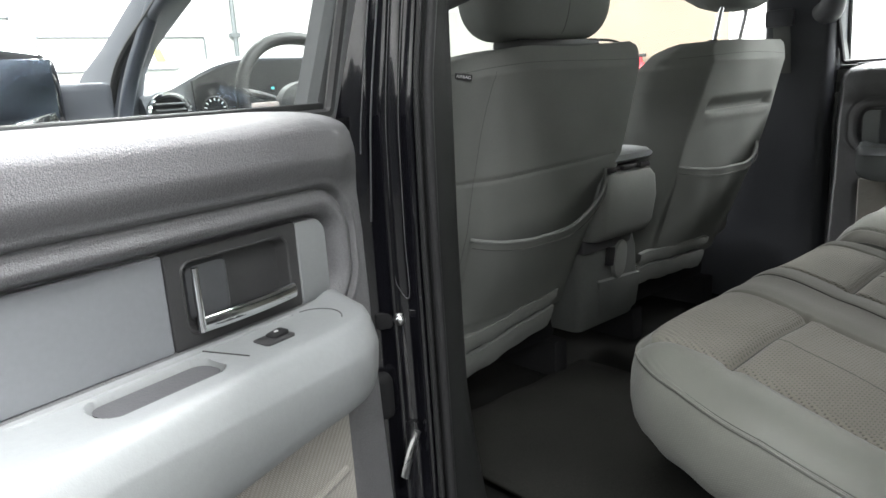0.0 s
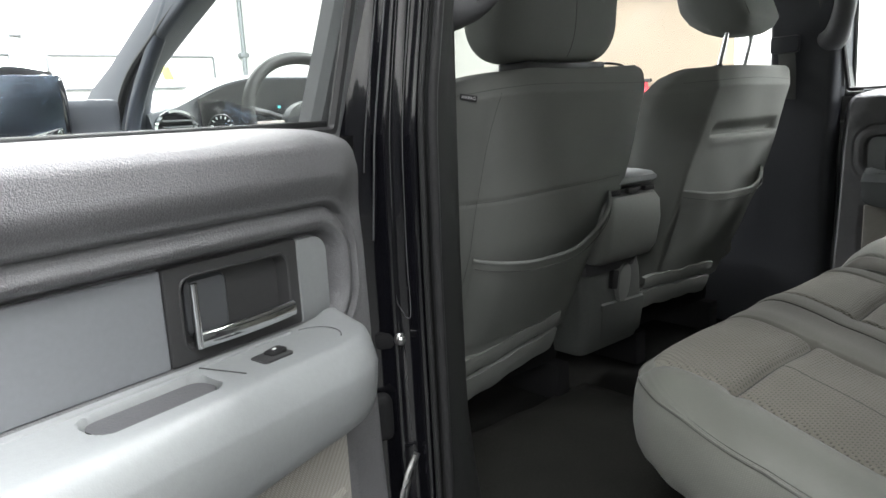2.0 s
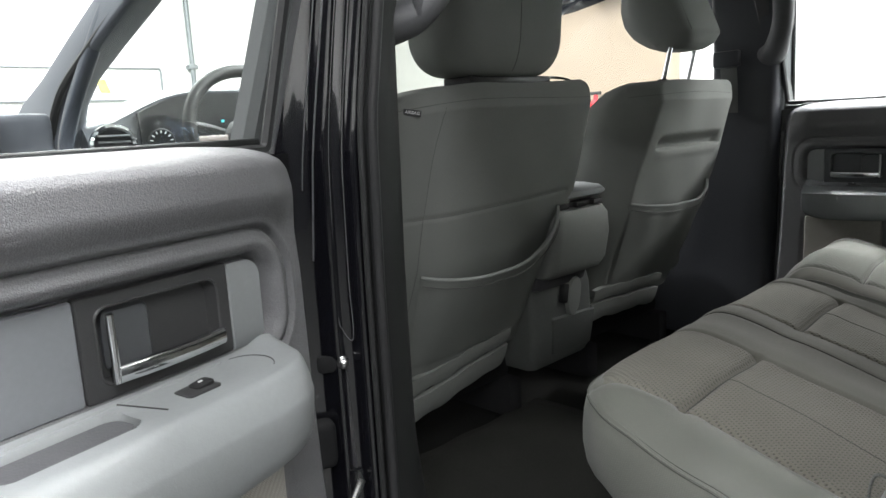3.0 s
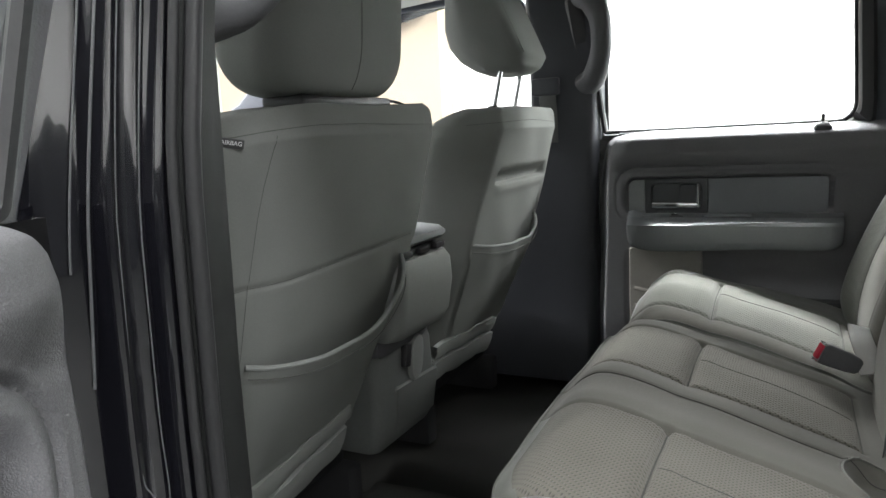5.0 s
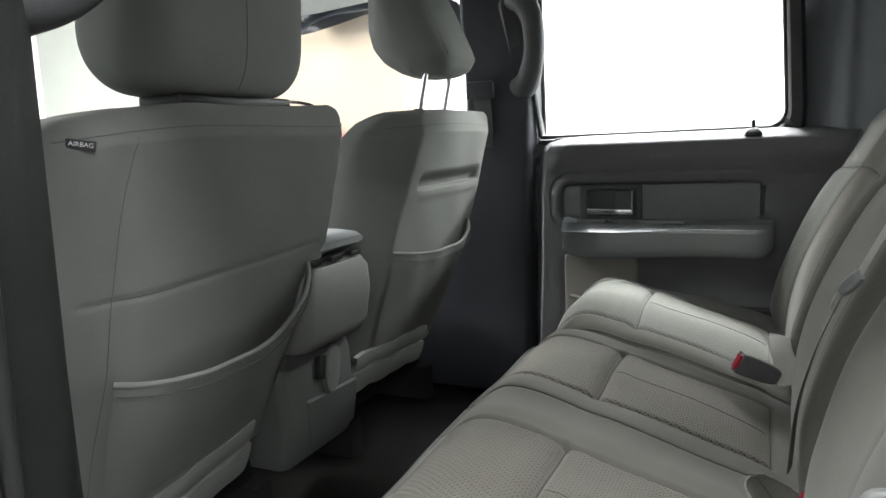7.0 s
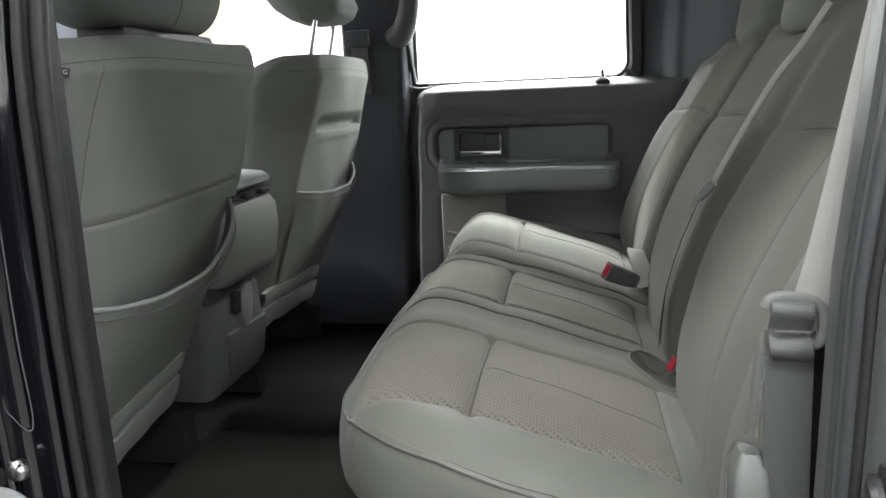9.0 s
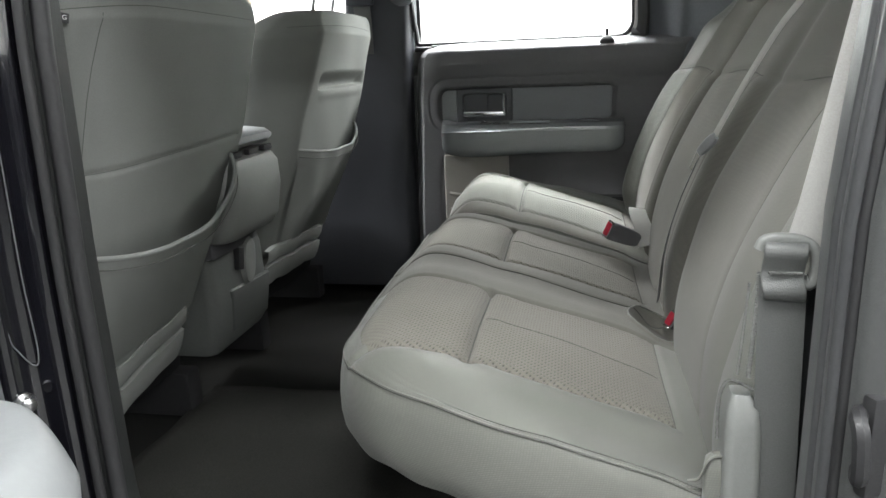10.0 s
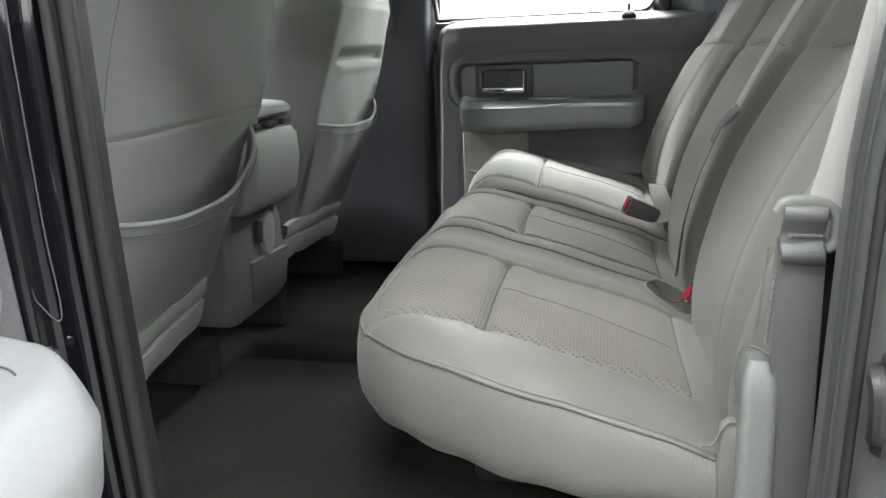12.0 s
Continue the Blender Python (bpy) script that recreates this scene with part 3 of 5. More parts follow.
part("check_strap", sweep([(0.640, 0.700, 0.990), (0.622, 0.698, 0.965), (0.610, 0.698, 0.930)], rrect(0.006, 0.012, 0.002, 2), (0, 1, 0)), STEEL, pw)

# grab handles on both pillars
def grab_handle(mx, dx):
    th = thing("grab_handle", (mx(0.80), 0.74, 1.56), "dark plastic grab handle screwed to the door pillar", "handle", "pillar grab handles")
    path = curve_pts([(mx(0.770 + dx), 0.745, 1.588), (mx(0.800 + dx), 0.722, 1.600), (mx(0.828 + dx), 0.702, 1.632), (mx(0.836 + dx), 0.692, 1.68), (mx(0.838 + dx), 0.695, 1.74), (mx(0.835 + dx), 0.715, 1.785), (mx(0.81 + dx), 0.74, 1.80)], 36)
    sc = [1.25 - 0.35 * math.sin(math.pi * k / (len(path) - 1)) for k in range(len(path))]
    part("grip", sweep(path, circle(0.024, 16, 0.029), (0, 1, 0), scale=sc), MIDTRIM, th)
    part("screw_cover", box(mx(0.800 + dx), 0.698, 1.612, 0.03, 0.012, 0.035, 0.005), MIDTRIM, th)


grab_handle(lambda x: x, 0.0)
grab_handle(lambda x: 2 * XC - x - 0.01, 0.0)

# rear edge of the near door opening
cp = thing("pillar_rear_west", (0.68, 0.02, SILLZ), "dark trimmed rear door pillar with a rubber seal and glossy jamb", "pillar", kind="structure")


def upright(poly, z0, z1, lean, material, name, label="", n=40):
    pts = curve_pts(poly, n)
    part(name, loft([[(x + lean * max(0, z - 1.44), y - 0.08 * max(0, z - 1.30), z) for x, y in pts] for z in np.linspace(z0, z1, 20)]), material, cp, label)


upright([(0.845, -0.02), (0.80, 0.056), (0.750, 0.088), (0.706, 0.095), (0.680, 0.089), (0.678, 0.05), (0.69, -0.2), (0.84, -0.2)], SILLZ, 1.84, 0.14, QUARTERTRIM, "pillar_trim")
upright([(0.680, 0.086), (0.664, 0.086), (0.656, 0.080), (0.646, 0.062), (0.638, 0.03), (0.630, -0.02), (0.622, -0.10), (0.62, -0.3), (0.675, -0.3)], SILLZ - 0.05, 1.86, 0.14, PAINT, "door_jamb", "glossy black painted door jamb")
# grey panel laid over the paint as its reflection; no such cover exists
upright([(0.662, 0.0895), (0.654, 0.085), (0.646, 0.070), (0.639, 0.050), (0.632, 0.02), (0.624, -0.03), (0.617, -0.10), (0.612, -0.24), (0.64, -0.24), (0.65, -0.05)], 0.90, 1.86, 0.14, JAMBSHEEN, "jamb_reflection", "grey panel painted as the reflection in the black jamb")
for x, y, r, m_ in ((0.677, 0.0925, 0.0072, SEALGREY), (0.667, 0.0905, 0.0042, BLACK), (0.700, 0.0945, 0.0045, SEALGREY)):
    part("seal_rib", sweep([(x + 0.14 * max(0, z - 1.44), y - 0.08 * max(0, z - 1.30), z) for z in np.linspace(SILLZ, 1.84, 20)], circle(r, 10), (0, 1, 0)), m_, cp)
part("striker_plate", box(0.652, 0.070, 1.148, 0.012, 0.030, 0.075, 0.004, rot=(0, 0, 24)), BLACK, cp)
part("striker", tube(curve_pts([(0.655, 0.084, 1.170), (0.640, 0.091, 1.172), (0.632, 0.091, 1.163), (0.632, 0.089, 1.137), (0.640, 0.087, 1.128), (0.655, 0.081, 1.128)], 24), 0.0058, (0, 1, 0)), BLACK, cp)
part("latch_housing", box(0.634, 0.030, 1.00, 0.03, 0.05, 0.13, 0.012), BLACK, cp)

# far rear quarter trim
qt = thing("quarter_trim", (2.14, -0.1, FLOOR), "moulded grey quarter trim beside the rear seat, lightened for haze", "trim", kind="structure")
prof = curve_pts([(2.195, 0.075), (2.17, 0.035), (2.140, 0.010), (2.118, -0.015), (2.115, -0.04), (2.09, -0.08), (2.05, -0.16), (2.04, -0.29), (2.25, -0.29), (2.25, 0.088)], 60)
part("panel", loft([[(x - 0.10 * max(0, z - 1.44), y + 0.035 * math.sin((z - 1.2) * 5) * float(sstep(1.46, 1.38, z)) + 0.032 * float(sstep(1.38, 1.46, z)), z) for x, y in prof] for z in np.linspace(FLOOR, 1.84, 40)]), HAZETRIM, qt)
part("body_panel", box(2.34, -0.13, 1.30, 0.10, 0.40, 1.10, 0.02), PAINT, qt)


# ---- doors ----
def recess_d(s, z, s0, s1, z0, z1, r):
    """Distance to a rounded rectangle, less than 0 within."""
    qx = np.abs(s - (s0 + s1) / 2) - (s1 - s0) / 2 + r
    qz = np.abs(z - (z0 + z1) / 2) - (z1 - z0) / 2 + r
    return np.hypot(np.maximum(qx, 0), np.maximum(qz, 0)) + np.minimum(np.maximum(qx, qz), 0) - r


def rear_door(name, tw, label, front_lean, front_out, deep, frame_mat, arm_drop, slim, sink):
    """A rear door in its own measures: s along it, hinge at the larger s; n into the cab; z up."""
    W = lambda pts: [tuple(tw(*p)) for p in pts]
    WA = lambda a: np.array([[tw(*p) for p in row] for row in a])
    th = thing(name, tuple(tw(-0.2, 0, SILLZ)), label, "door", kind="structure")

    relief = 1.0 if slim == 1 else 0.35
    zk = [0.78, 0.953, 1.17, 1.307, 1.36, 1.40, 1.416, 1.427, 1.435, 1.441, 1.446]
    sk = [0.104, 0.096, 0.086, 0.083, 0.079, 0.074, 0.069, 0.061, 0.050, 0.035, -0.005]
    zs = np.unique(np.concatenate([np.linspace(0.80, 1.14, 18), np.linspace(1.14, 1.40, 170), np.linspace(1.40, 1.446, 24)]))
    rows = []
    for z in zs:
        smax = np.interp(z, zk, sk)
        ss = smax - np.concatenate([np.linspace(0, 0.14, 56), np.linspace(0.145, 0.70, 56)])
        e = smax - ss
        n = -0.04 * (1 - sstep(0, 0.028, e))
        n = n + 0.026 * sstep(1.348, 1.40, z) * sstep(0.0, 0.075, e) - 0.062 * max(0.0, (z - 1.418) / 0.028) ** 3
        d = recess_d(ss, z, -0.462, 0.012, 1.247, 1.339, 0.030)
        n = n - 0.016 * sstep(0.004, -0.004, d) + relief * 0.007 * np.exp(-((d - 0.011) / 0.007) ** 2)
        n = n - relief * 0.0052 * np.exp(-((d - 0.026) / 0.0024) ** 2) * (z > 1.20) + relief * 0.002 * np.exp(-((d - 0.031) / 0.004) ** 2) * (z > 1.20)
        n = n - 0.032 * sstep(0.003, -0.001, recess_d(ss, z, -0.176, -0.050, 1.257, 1.325, 0.008))
        n = n - 0.012 * sstep(1.16, 1.12, z) * sstep(0.02, -0.01, ss)
        rows.append([(s, float(nn), z) for s, nn in zip(ss, n)])
    part("panel", sheet(WA(rows)), DARKTRIM, th, "dark grained plastic door trim")
    # door shell behind the trim
    part("outer_skin", mesh_bm(W([(s, n, z) for s in (-0.70, 0.10) for n in (-0.12, -0.042) for z in (0.74, 1.430)]),
                               [(0, 1, 3, 2), (4, 6, 7, 5), (0, 4, 5, 1), (2, 3, 7, 6), (0, 2, 6, 4), (1, 5, 7, 3)]), PAINT, th, "glossy black door skin")
    part("belt_seal", sweep(W([(s, -0.047, 1.437 - sink) for s in np.linspace(-0.52, 0.035, 12)]), rrect(0.012, 0.016, 0.004), (0, 0, 1)), BLACK, th)

    if sink:
        part("belt_seal", sweep(W([(s, -0.034, 1.4450) for s in np.linspace(-0.56, 0.046, 12)]), rrect(0.0075, 0.007, 0.002), (0, 0, 1)), BLACK, th)

    # window frame, leaning inwards towards the roof
    lean = lambda z: 0.20 * max(0.0, z - 1.445)
    op = []
    for cs_, cz_, r_, a0 in ((1, 1, 0.03, 0), (-1, 1, 0.05, 90), (-1, -1, 0.042, 180), (1, -1, 0.008, 270)):
        for k in range(7):
            a_ = radians(a0 + 15 * k)
            z_ = cz_ * (0.178 - r_) + r_ * math.sin(a_) - (sink if cz_ < 0 else 0.0)
            op.append((cs_ * (0.274 - r_) + r_ * math.cos(a_) + ((front_lean if cs_ > 0 else 0.05) * (z_ + 0.178) + (front_out if cs_ > 0 else 0.0)), z_))
    loops = []
    for k, (a, b) in enumerate(op):
        s, z = -0.2365 + a, 1.624 + b
        nx, nz = a / 0.274, b / 0.178
        q = max(abs(nx), abs(nz))
        nx, nz = (nx if abs(nx) > 0.82 * q else 0), (nz if abs(nz) > 0.82 * q else 0)
        if nz < 0 and nx == 0:
            nz = -0.3
        out = -0.034 if b < -0.165 else 0.0
        loops.append([tw(s + nx * o, n + out + lean(z + nz * o), z + nz * o) for o, n in ((0, -0.03 - deep), (0, -0.03), (0.006, -0.022), (0.028, -0.020), (0.036, -0.030), (0.040, -0.085), (0.03, -0.09))])
    wf = part("window_frame", ring(loops), frame_mat, th)
    seal = [tw(-0.2365 + a * 0.992, -0.007 - deep + lean(1.624 + b), 1.624 + b * 0.99) for a, b in op]
    part("glass_run", sweep(seal, circle(0.006, 6), tuple(np.array(tw(0, 1, 0)) - np.array(tw(0, 0, 0))), closed=True), RUBBER, wf)
    c = []
    for n in (-0.015 - deep, -0.011 - deep):
        c += W([(s, n + lean(z), z) for s, z in ((-0.52, 1.43), (0.045 + front_out, 1.43), (0.06 + front_lean * 0.36 + front_out, 1.81), (-0.50, 1.81))])
    pane = part("pane", mesh_bm(c, [(0, 1, 2, 3), (4, 7, 6, 5), (0, 4, 5, 1), (1, 5, 6, 2), (2, 6, 7, 3), (3, 7, 4, 0)]), CLEAR, th, "clear window glass", smooth=False)
    pane.visible_shadow = False

    def plate(nm, s0, s1, z0, z1, n0, n1, r, material, lab="", par=None, bev=0.003):
        w, h = s1 - s0, z1 - z0
        lo = []
        for n, inset in ((n0, 0), (n1 - bev, 0), (n1, bev)):
            lo.append(W([((s0 + s1) / 2 + a, n, (z0 + z1) / 2 + b) for a, b in rrect(w - 2 * inset, h - 2 * inset, max(0.001, r - inset), 5)]))
        return part(nm, loft(lo), material, par or th, lab)

    plate("inlay", -0.454, -0.1895, 1.2475, 1.334, -0.020, -0.008, 0.003, INLAY, "smooth mid-grey inlay", bev=0.0015)
    end = [(-0.0365, 1.2475), (0.0045, 1.2475)] + [(-0.0145 + 0.019 * math.cos(a), 1.314 + 0.019 * math.sin(a)) for a in np.linspace(0, math.pi / 2, 9)] + [(-0.0365, 1.333)]
    mid = np.mean(end, axis=0)
    part("reflector", loft([W([(mid[0] + (a - mid[0]) * k, n, mid[1] + (b - mid[1]) * k) for a, b in end]) for n, k in ((-0.020, 1.0), (-0.0085, 1.0), (-0.007, 0.965))]), PALE, th, "pale grey end inlay")
    # handle bezel: a frame round a deep pan
    bz = []
    for (w, h, r, n) in ((0.152, 0.087, 0.003, -0.020), (0.152, 0.087, 0.003, -0.0085), (0.150, 0.085, 0.003, -0.0070), (0.126, 0.068, 0.012, -0.0070), (0.124, 0.066, 0.012, -0.0055), (0.121, 0.063, 0.011, -0.0065), (0.119, 0.061, 0.011, -0.012), (0.110, 0.054, 0.012, -0.038)):
        bz.append(W([(-0.113 + a, n, 1.291 + b) for a, b in rrect(w, h, r, 5)]))
    bezel = part("handle_bezel", loft(bz), BEZEL if slim == 1 else PADDLE, th, "black handle surround with a deep cup")
    hd = part("lever", sweep(W([(s, 0.004 - 0.012 * ((s + 0.11) / 0.06) ** 2 * 0.4, 1.268 + 0.10 * (s + 0.168) * 0.12) for s in np.linspace(-0.168, -0.057, 14)]), rrect(0.012, 0.016, 0.0055, 4), (0, 0, 1)), CHROME, bezel, "chrome pull lever")
    part("lever_post", sweep(W([(-0.1675, 0.003, z) for z in np.linspace(1.262, 1.319, 8)]), rrect(0.0065, 0.006, 0.0026, 3), tuple(np.array(tw(1, 0, 0)) - np.array(tw(0, 0, 0)))), CHROME, bezel, "chrome end of the lever")
    plate("paddle", -0.164, -0.120, 1.266, 1.320, -0.03, -0.013, 0.009, PADDLE, "dark grey paddle behind the lever", bezel)

    # armrest: a long pale moulding with a cup and a raised end
    ss = np.unique(np.concatenate([np.linspace(-0.486, -0.45, 24), np.linspace(-0.45, -0.30, 24), np.linspace(-0.30, -0.17, 60), np.linspace(-0.17, -0.03, 60), np.linspace(-0.03, 0.0035, 30)]))
    top = np.linspace(0, 1, 60)
    end_f = lambda s: math.sqrt(max(0.0, 1 - max(0.0, (s + 0.085) / 0.0885, (-0.44 - s) / 0.0465) ** 2))

    def arm_z(s, t):
        z = 1.2485 - 0.006 * t - (0.028 * max(0, (t - 0.72) / 0.28) ** 2.4 if slim == 1 else 0.0150 * max(0, (t - 0.70) / 0.30))
        return z + 0.007 * math.exp(-((s + 0.008) / 0.018) ** 2) * (1 - t) - 0.006 * (1 - end_f(s)) * t

    loops = []
    for s in ss:
        f = end_f(s)
        reach = (0.094 if slim == 1 else 0.090) * (0.36 + 0.64 * f)
        loop = []
        for t in top:
            n = reach * t
            d = recess_d(np.array(s), np.array(n), -0.291, -0.184, 0.018, 0.056, 0.014)
            z = arm_z(s, t) - 0.055 * float(sstep(0.001, -0.003, d))
            z -= 0.0035 * float(groove(n, 0.0085, 0.0014)) * (s > -0.33) * (s < -0.07)
            loop.append((s, n, z))
        lowf = 1.0 - 0.35 * (1 - f)
        for t, a in ((0.98, 1.196), (0.955, 1.180), (0.90, 1.166), (0.78, 1.157), (0.55, 1.152), (0.25, 1.150), (0, 1.150)) if slim == 1 else ((0.985, 1.226), (0.93, 1.205), (0.84, 1.180), (0.76, 1.166), (0.60, 1.157), (0.25, 1.152), (0, 1.152)):
            loop.append((s, reach * t, 1.2 + (a - 1.2) * lowf + 0.006 * (1 - f) - arm_drop * sstep(-0.06, -0.35, s)))
        loops.append(W(loop))
    # one plastic in both doors; door_2's tone has its shade mixed in
    arm = part("armrest", loft(np.array(loops)), PALE if slim == 1 else ARMSHADE, th, ("pale" if slim == 1 else "mid") + " grey plastic armrest with a cup")
    part("cup_liner", loft([W([(-0.2375 + a, 0.037 + b, 1.2465 - dz) for a, b in rrect(w, h, r, 5)]) for w, h, r, dz in
                            ((0.1015, 0.0325, 0.0125, 0.004), (0.0995, 0.0305, 0.012, 0.044), (0.092, 0.023, 0.010, 0.048))]), MIDTRIM, arm, "darker grey cup liner")
    part("armrest_joint", tube(W([(-0.176 + 0.35 * (n - 0.01), n, arm_z(-0.17, n / 0.094) + 0.0002) for n in np.linspace(0.010, 0.052, 8)]), 0.0008), BEZEL, arm)
    part("armrest_joint", tube(W([(-0.062 + 0.026 * math.cos(a), 0.034 + 0.024 * math.sin(a), arm_z(-0.062 + 0.026 * math.cos(a), (0.034 + 0.024 * math.sin(a)) / 0.094) + 0.0001) for a in np.linspace(-1.5, 0.9, 24)]), 0.0006), MIDTRIM, arm)
    sw = loft([W([(-0.122 + a, 0.040 + b, z) for a, b in rrect(w, h, 0.004, 3)]) for w, h, z in ((0.034, 0.022, 1.238), (0.034, 0.022, 1.2472), (0.030, 0.018, 1.2482))])
    sw = part("window_switch", sw, BEZEL, arm, "black window switch")
    part("switch_key", loft([W([(-0.118 + a, 0.040 + b, z + 0.10 * a) for a, b in rrect(w, h, 0.003, 3)]) for w, h, z in ((0.018, 0.014, 1.246), (0.018, 0.014, 1.2505), (0.015, 0.011, 1.2515))]), BLACK, sw)
    part("switch_mark", loft([W([(-0.119 + a, 0.040 + b, 1.2516 + 0.10 * a) for a, b in rrect(0.004, 0.003, 0.001, 2)]), W([(-0.119 + a, 0.040 + b, 1.2522 + 0.10 * a) for a, b in rrect(0.004, 0.003, 0.001, 2)])]), WHITE, sw)

    gr = plate("speaker_grille", -0.178, 0.004, 0.83, 1.158, -0.016, 0.004, 0.006, GRILLE, "beige woven speaker cover")
    for k in range(4):
        z = 1.035 - 0.045 * k
        part("grille_rib", tube(W([(s, 0.003, z + 0.20 * (s + 0.08)) for s in np.linspace(-0.12, -0.01, 10)]), 0.006), GRILLE, gr)
    # pocket takes a near-black colour for the shade below the armrest
    pk = plate("map_pocket", -0.62, -0.192, 0.83, 1.04, -0.016, 0.030, 0.02, BEZEL, "storage pocket, darkened for the shade low on the door")
    # lock button on the sill
    lk = part("lock_base", loft([W([(-0.437 + a, 0.006 + b, z) for a, b in rrect(w, w * 0.8, 0.006, 4)]) for z, w in ((1.425, 0.040), (1.436, 0.038), (1.445, 0.026), (1.448, 0.018))]), BLACK, th)
    part("lock_knob", loft([W([(-0.437 + r * math.cos(a), 0.006 + r * math.sin(a), z) for a in np.linspace(0, 2 * math.pi, 11)[:-1]]) for z, r in ((1.446, 0.004), (1.462, 0.0045), (1.466, 0.003))]), BLACK, lk)
    return th


DU, DC = np.array((0.9676, 0.2526)), np.array((0.2526, -0.9676))
# doors are alike; frame and armrest tones follow the light on each
rear_door("door_1", lambda s, n, z: (0.467 + s * DU[0] + n * DC[0], 0.604 + s * DU[1] + n * DC[1], z), "open rear door with dark trim, grey inlay and pale armrest", 0.107, 0.016, 0.019, MIDTRIM, 0.020, 1, 0.012)
rear_door("door_2", lambda s, n, z: (2.125 - n, 0.635 + s, z + 0.011 * float(sstep(1.36, 1.44, z))), "closed rear door with dark trim, armrest and clear window", 0.09, 0.040, 0.045, BEZEL, -0.010, 0.72, 0.0)


# ---- rear bench ----
ZTY = [0.06, 0.12, 0.16, 0.28, 0.36, 0.40, 0.44, 0.48, 0.515, 0.54, 0.56, 0.575, 0.585]
ZTZ = [0.985, 0.985, 0.995, 1.033, 1.056, 1.065, 1.080, 1.092, 1.098, 1.094, 1.080, 1.062, 1.045]


def bench_cushion(th, x0, x1, corner, seats, rise, insert_lab):
    """One bench cushion. corner: -1 rounds its near front corner, 1 its far one. seats: (left, right) of each insert."""
    YR, YF = 0.06, 0.585 if corner < 0 else 0.560
    if corner < 0:
        dx = 0.30 * np.linspace(0, 1, 60) ** 2
        xs = np.concatenate([x0 + dx, np.linspace(x0 + 0.306, x1, 210)])
    else:
        dx = 0.22 * np.linspace(0, 1, 40) ** 2
        xs = np.concatenate([np.linspace(x0, x1 - 0.226, 50), (x1 - dx)[::-1]])

    def yfront(x):
        e = (x - x0) if corner < 0 else (x1 - x)
        w = 0.24 if corner < 0 else 0.09
        t = np.clip(1 - e / w, 0, 1)
        d = 0.36 if corner < 0 else 0.07
        y = YF - d * (1 - (1 - t ** 2) ** 0.5) - (0.009 * math.exp(-((x - 1.05) / 0.12) ** 2) if corner < 0 else 0.0)
        e2 = (x1 - x) if corner < 0 else (x - x0)
        t2 = np.clip(1 - e2 / 0.04, 0, 1)
        return y - 0.02 * (1 - math.sqrt(max(0, 1 - t2 * t2)))

    v = np.concatenate([np.linspace(0, 0.62, 100), np.linspace(0.63, 0.70, 16), np.linspace(0.71, 1, 40)])

    def insert_at(x):
        return any(a < x < b for a, b in seats)

    xend = x0 if corner < 0 else x1
    rim = np.array([(xend, y) for y in np.linspace(YR, yfront(xend), 40)] + [(x, yfront(x)) for x in xs])
    P = np.zeros((len(xs), len(v), 3))
    for i, x in enumerate(xs):
        yf = yfront(x)
        y = YR + (yf - YR) * v
        z = np.interp(y, ZTY, ZTZ)
        for k in (0.01, -0.01):
            z = z * 0.5 + 0.5 * np.interp(y + k, ZTY, ZTZ)
        d = np.hypot(x - rim[:, 0][None, :], y[:, None] - rim[:, 1][None, :]).min(axis=1)
        zp = np.interp(y, [0.06, 0.16, 0.30, 0.42, 0.50, 0.585], [1.000, 1.010, 1.043, 1.056, 1.056, 1.048])
        z = rise * (1.0 if corner < 0 else float(sstep(x0 - 0.02, x0 + 0.16, x))) + zp + (z - zp) * (1 - np.exp(-d / 0.035))
        # crown of each seat, bolsters and seams
        for a, b in seats:
            m = (a + b) / 2
            z = z + 0.006 * np.exp(-((x - m) / 0.10) ** 2) * np.sin(np.pi * np.clip((y - 0.15) / 0.42, 0, 1))
            inx = sstep(a - 0.012, a + 0.002, x) * sstep(b + 0.012, b - 0.002, x)
            z = z - 0.010 * inx * groove(y, 0.400, 0.0055)
            z = z + 0.0025 * inx * (groove(y, 0.378, 0.014) + groove(y, 0.424, 0.014))
            for c in (a, b):
                long_ = sstep(0.15, 0.17, y) * sstep(0.575, 0.55, y)
                z = z - 0.0055 * groove(x, c, 0.0045) * long_ + 0.003 * groove(x, c + (-0.035 if c == a else 0.035), 0.03) * long_
            z = z - 0.003 * inx * groove(y, 0.158, 0.006)
        z = z - 0.012 * sstep(0.20, 0.10, y)
        if corner < 0:
            e = np.sqrt(((x - 1.285) / 0.056) ** 2 + ((y - 0.146) / 0.042) ** 2)
            z = z - 0.020 * sstep(1.0, 0.60, e) + 0.004 * np.exp(-((e - 1.08) / 0.07) ** 2)
            z = z - 0.0025 * groove(x, 1.322, 0.004) * sstep(0.16, 0.20, y)
        # soft edge all round
        eL, eR = x - x0, x1 - x
        z = z - (0.004 if corner < 0 else 0.006) * np.exp(-eL / 0.010) - (0.014 if corner < 0 else 0.005) * np.exp(-eR / 0.016)
        z = z + 0.0022 * np.sin(x * 23 + y * 9) * np.sin(y * 21 - x * 5)
        P[i, :, 0], P[i, :, 1], P[i, :, 2] = x, y, z
    if corner < 0:
        k = int(np.searchsorted(xs, 1.322))
        part("bolster_seam", tube([(xs[k], y, z + 0.0003) for _, y, z in P[k, 18:-6]], 0.0009, n=6), STITCH, th)

        def on_top(x, y):
            k = int(np.searchsorted(xs, x))
            return float(np.interp(y, P[k, :, 1], P[k, :, 2]))
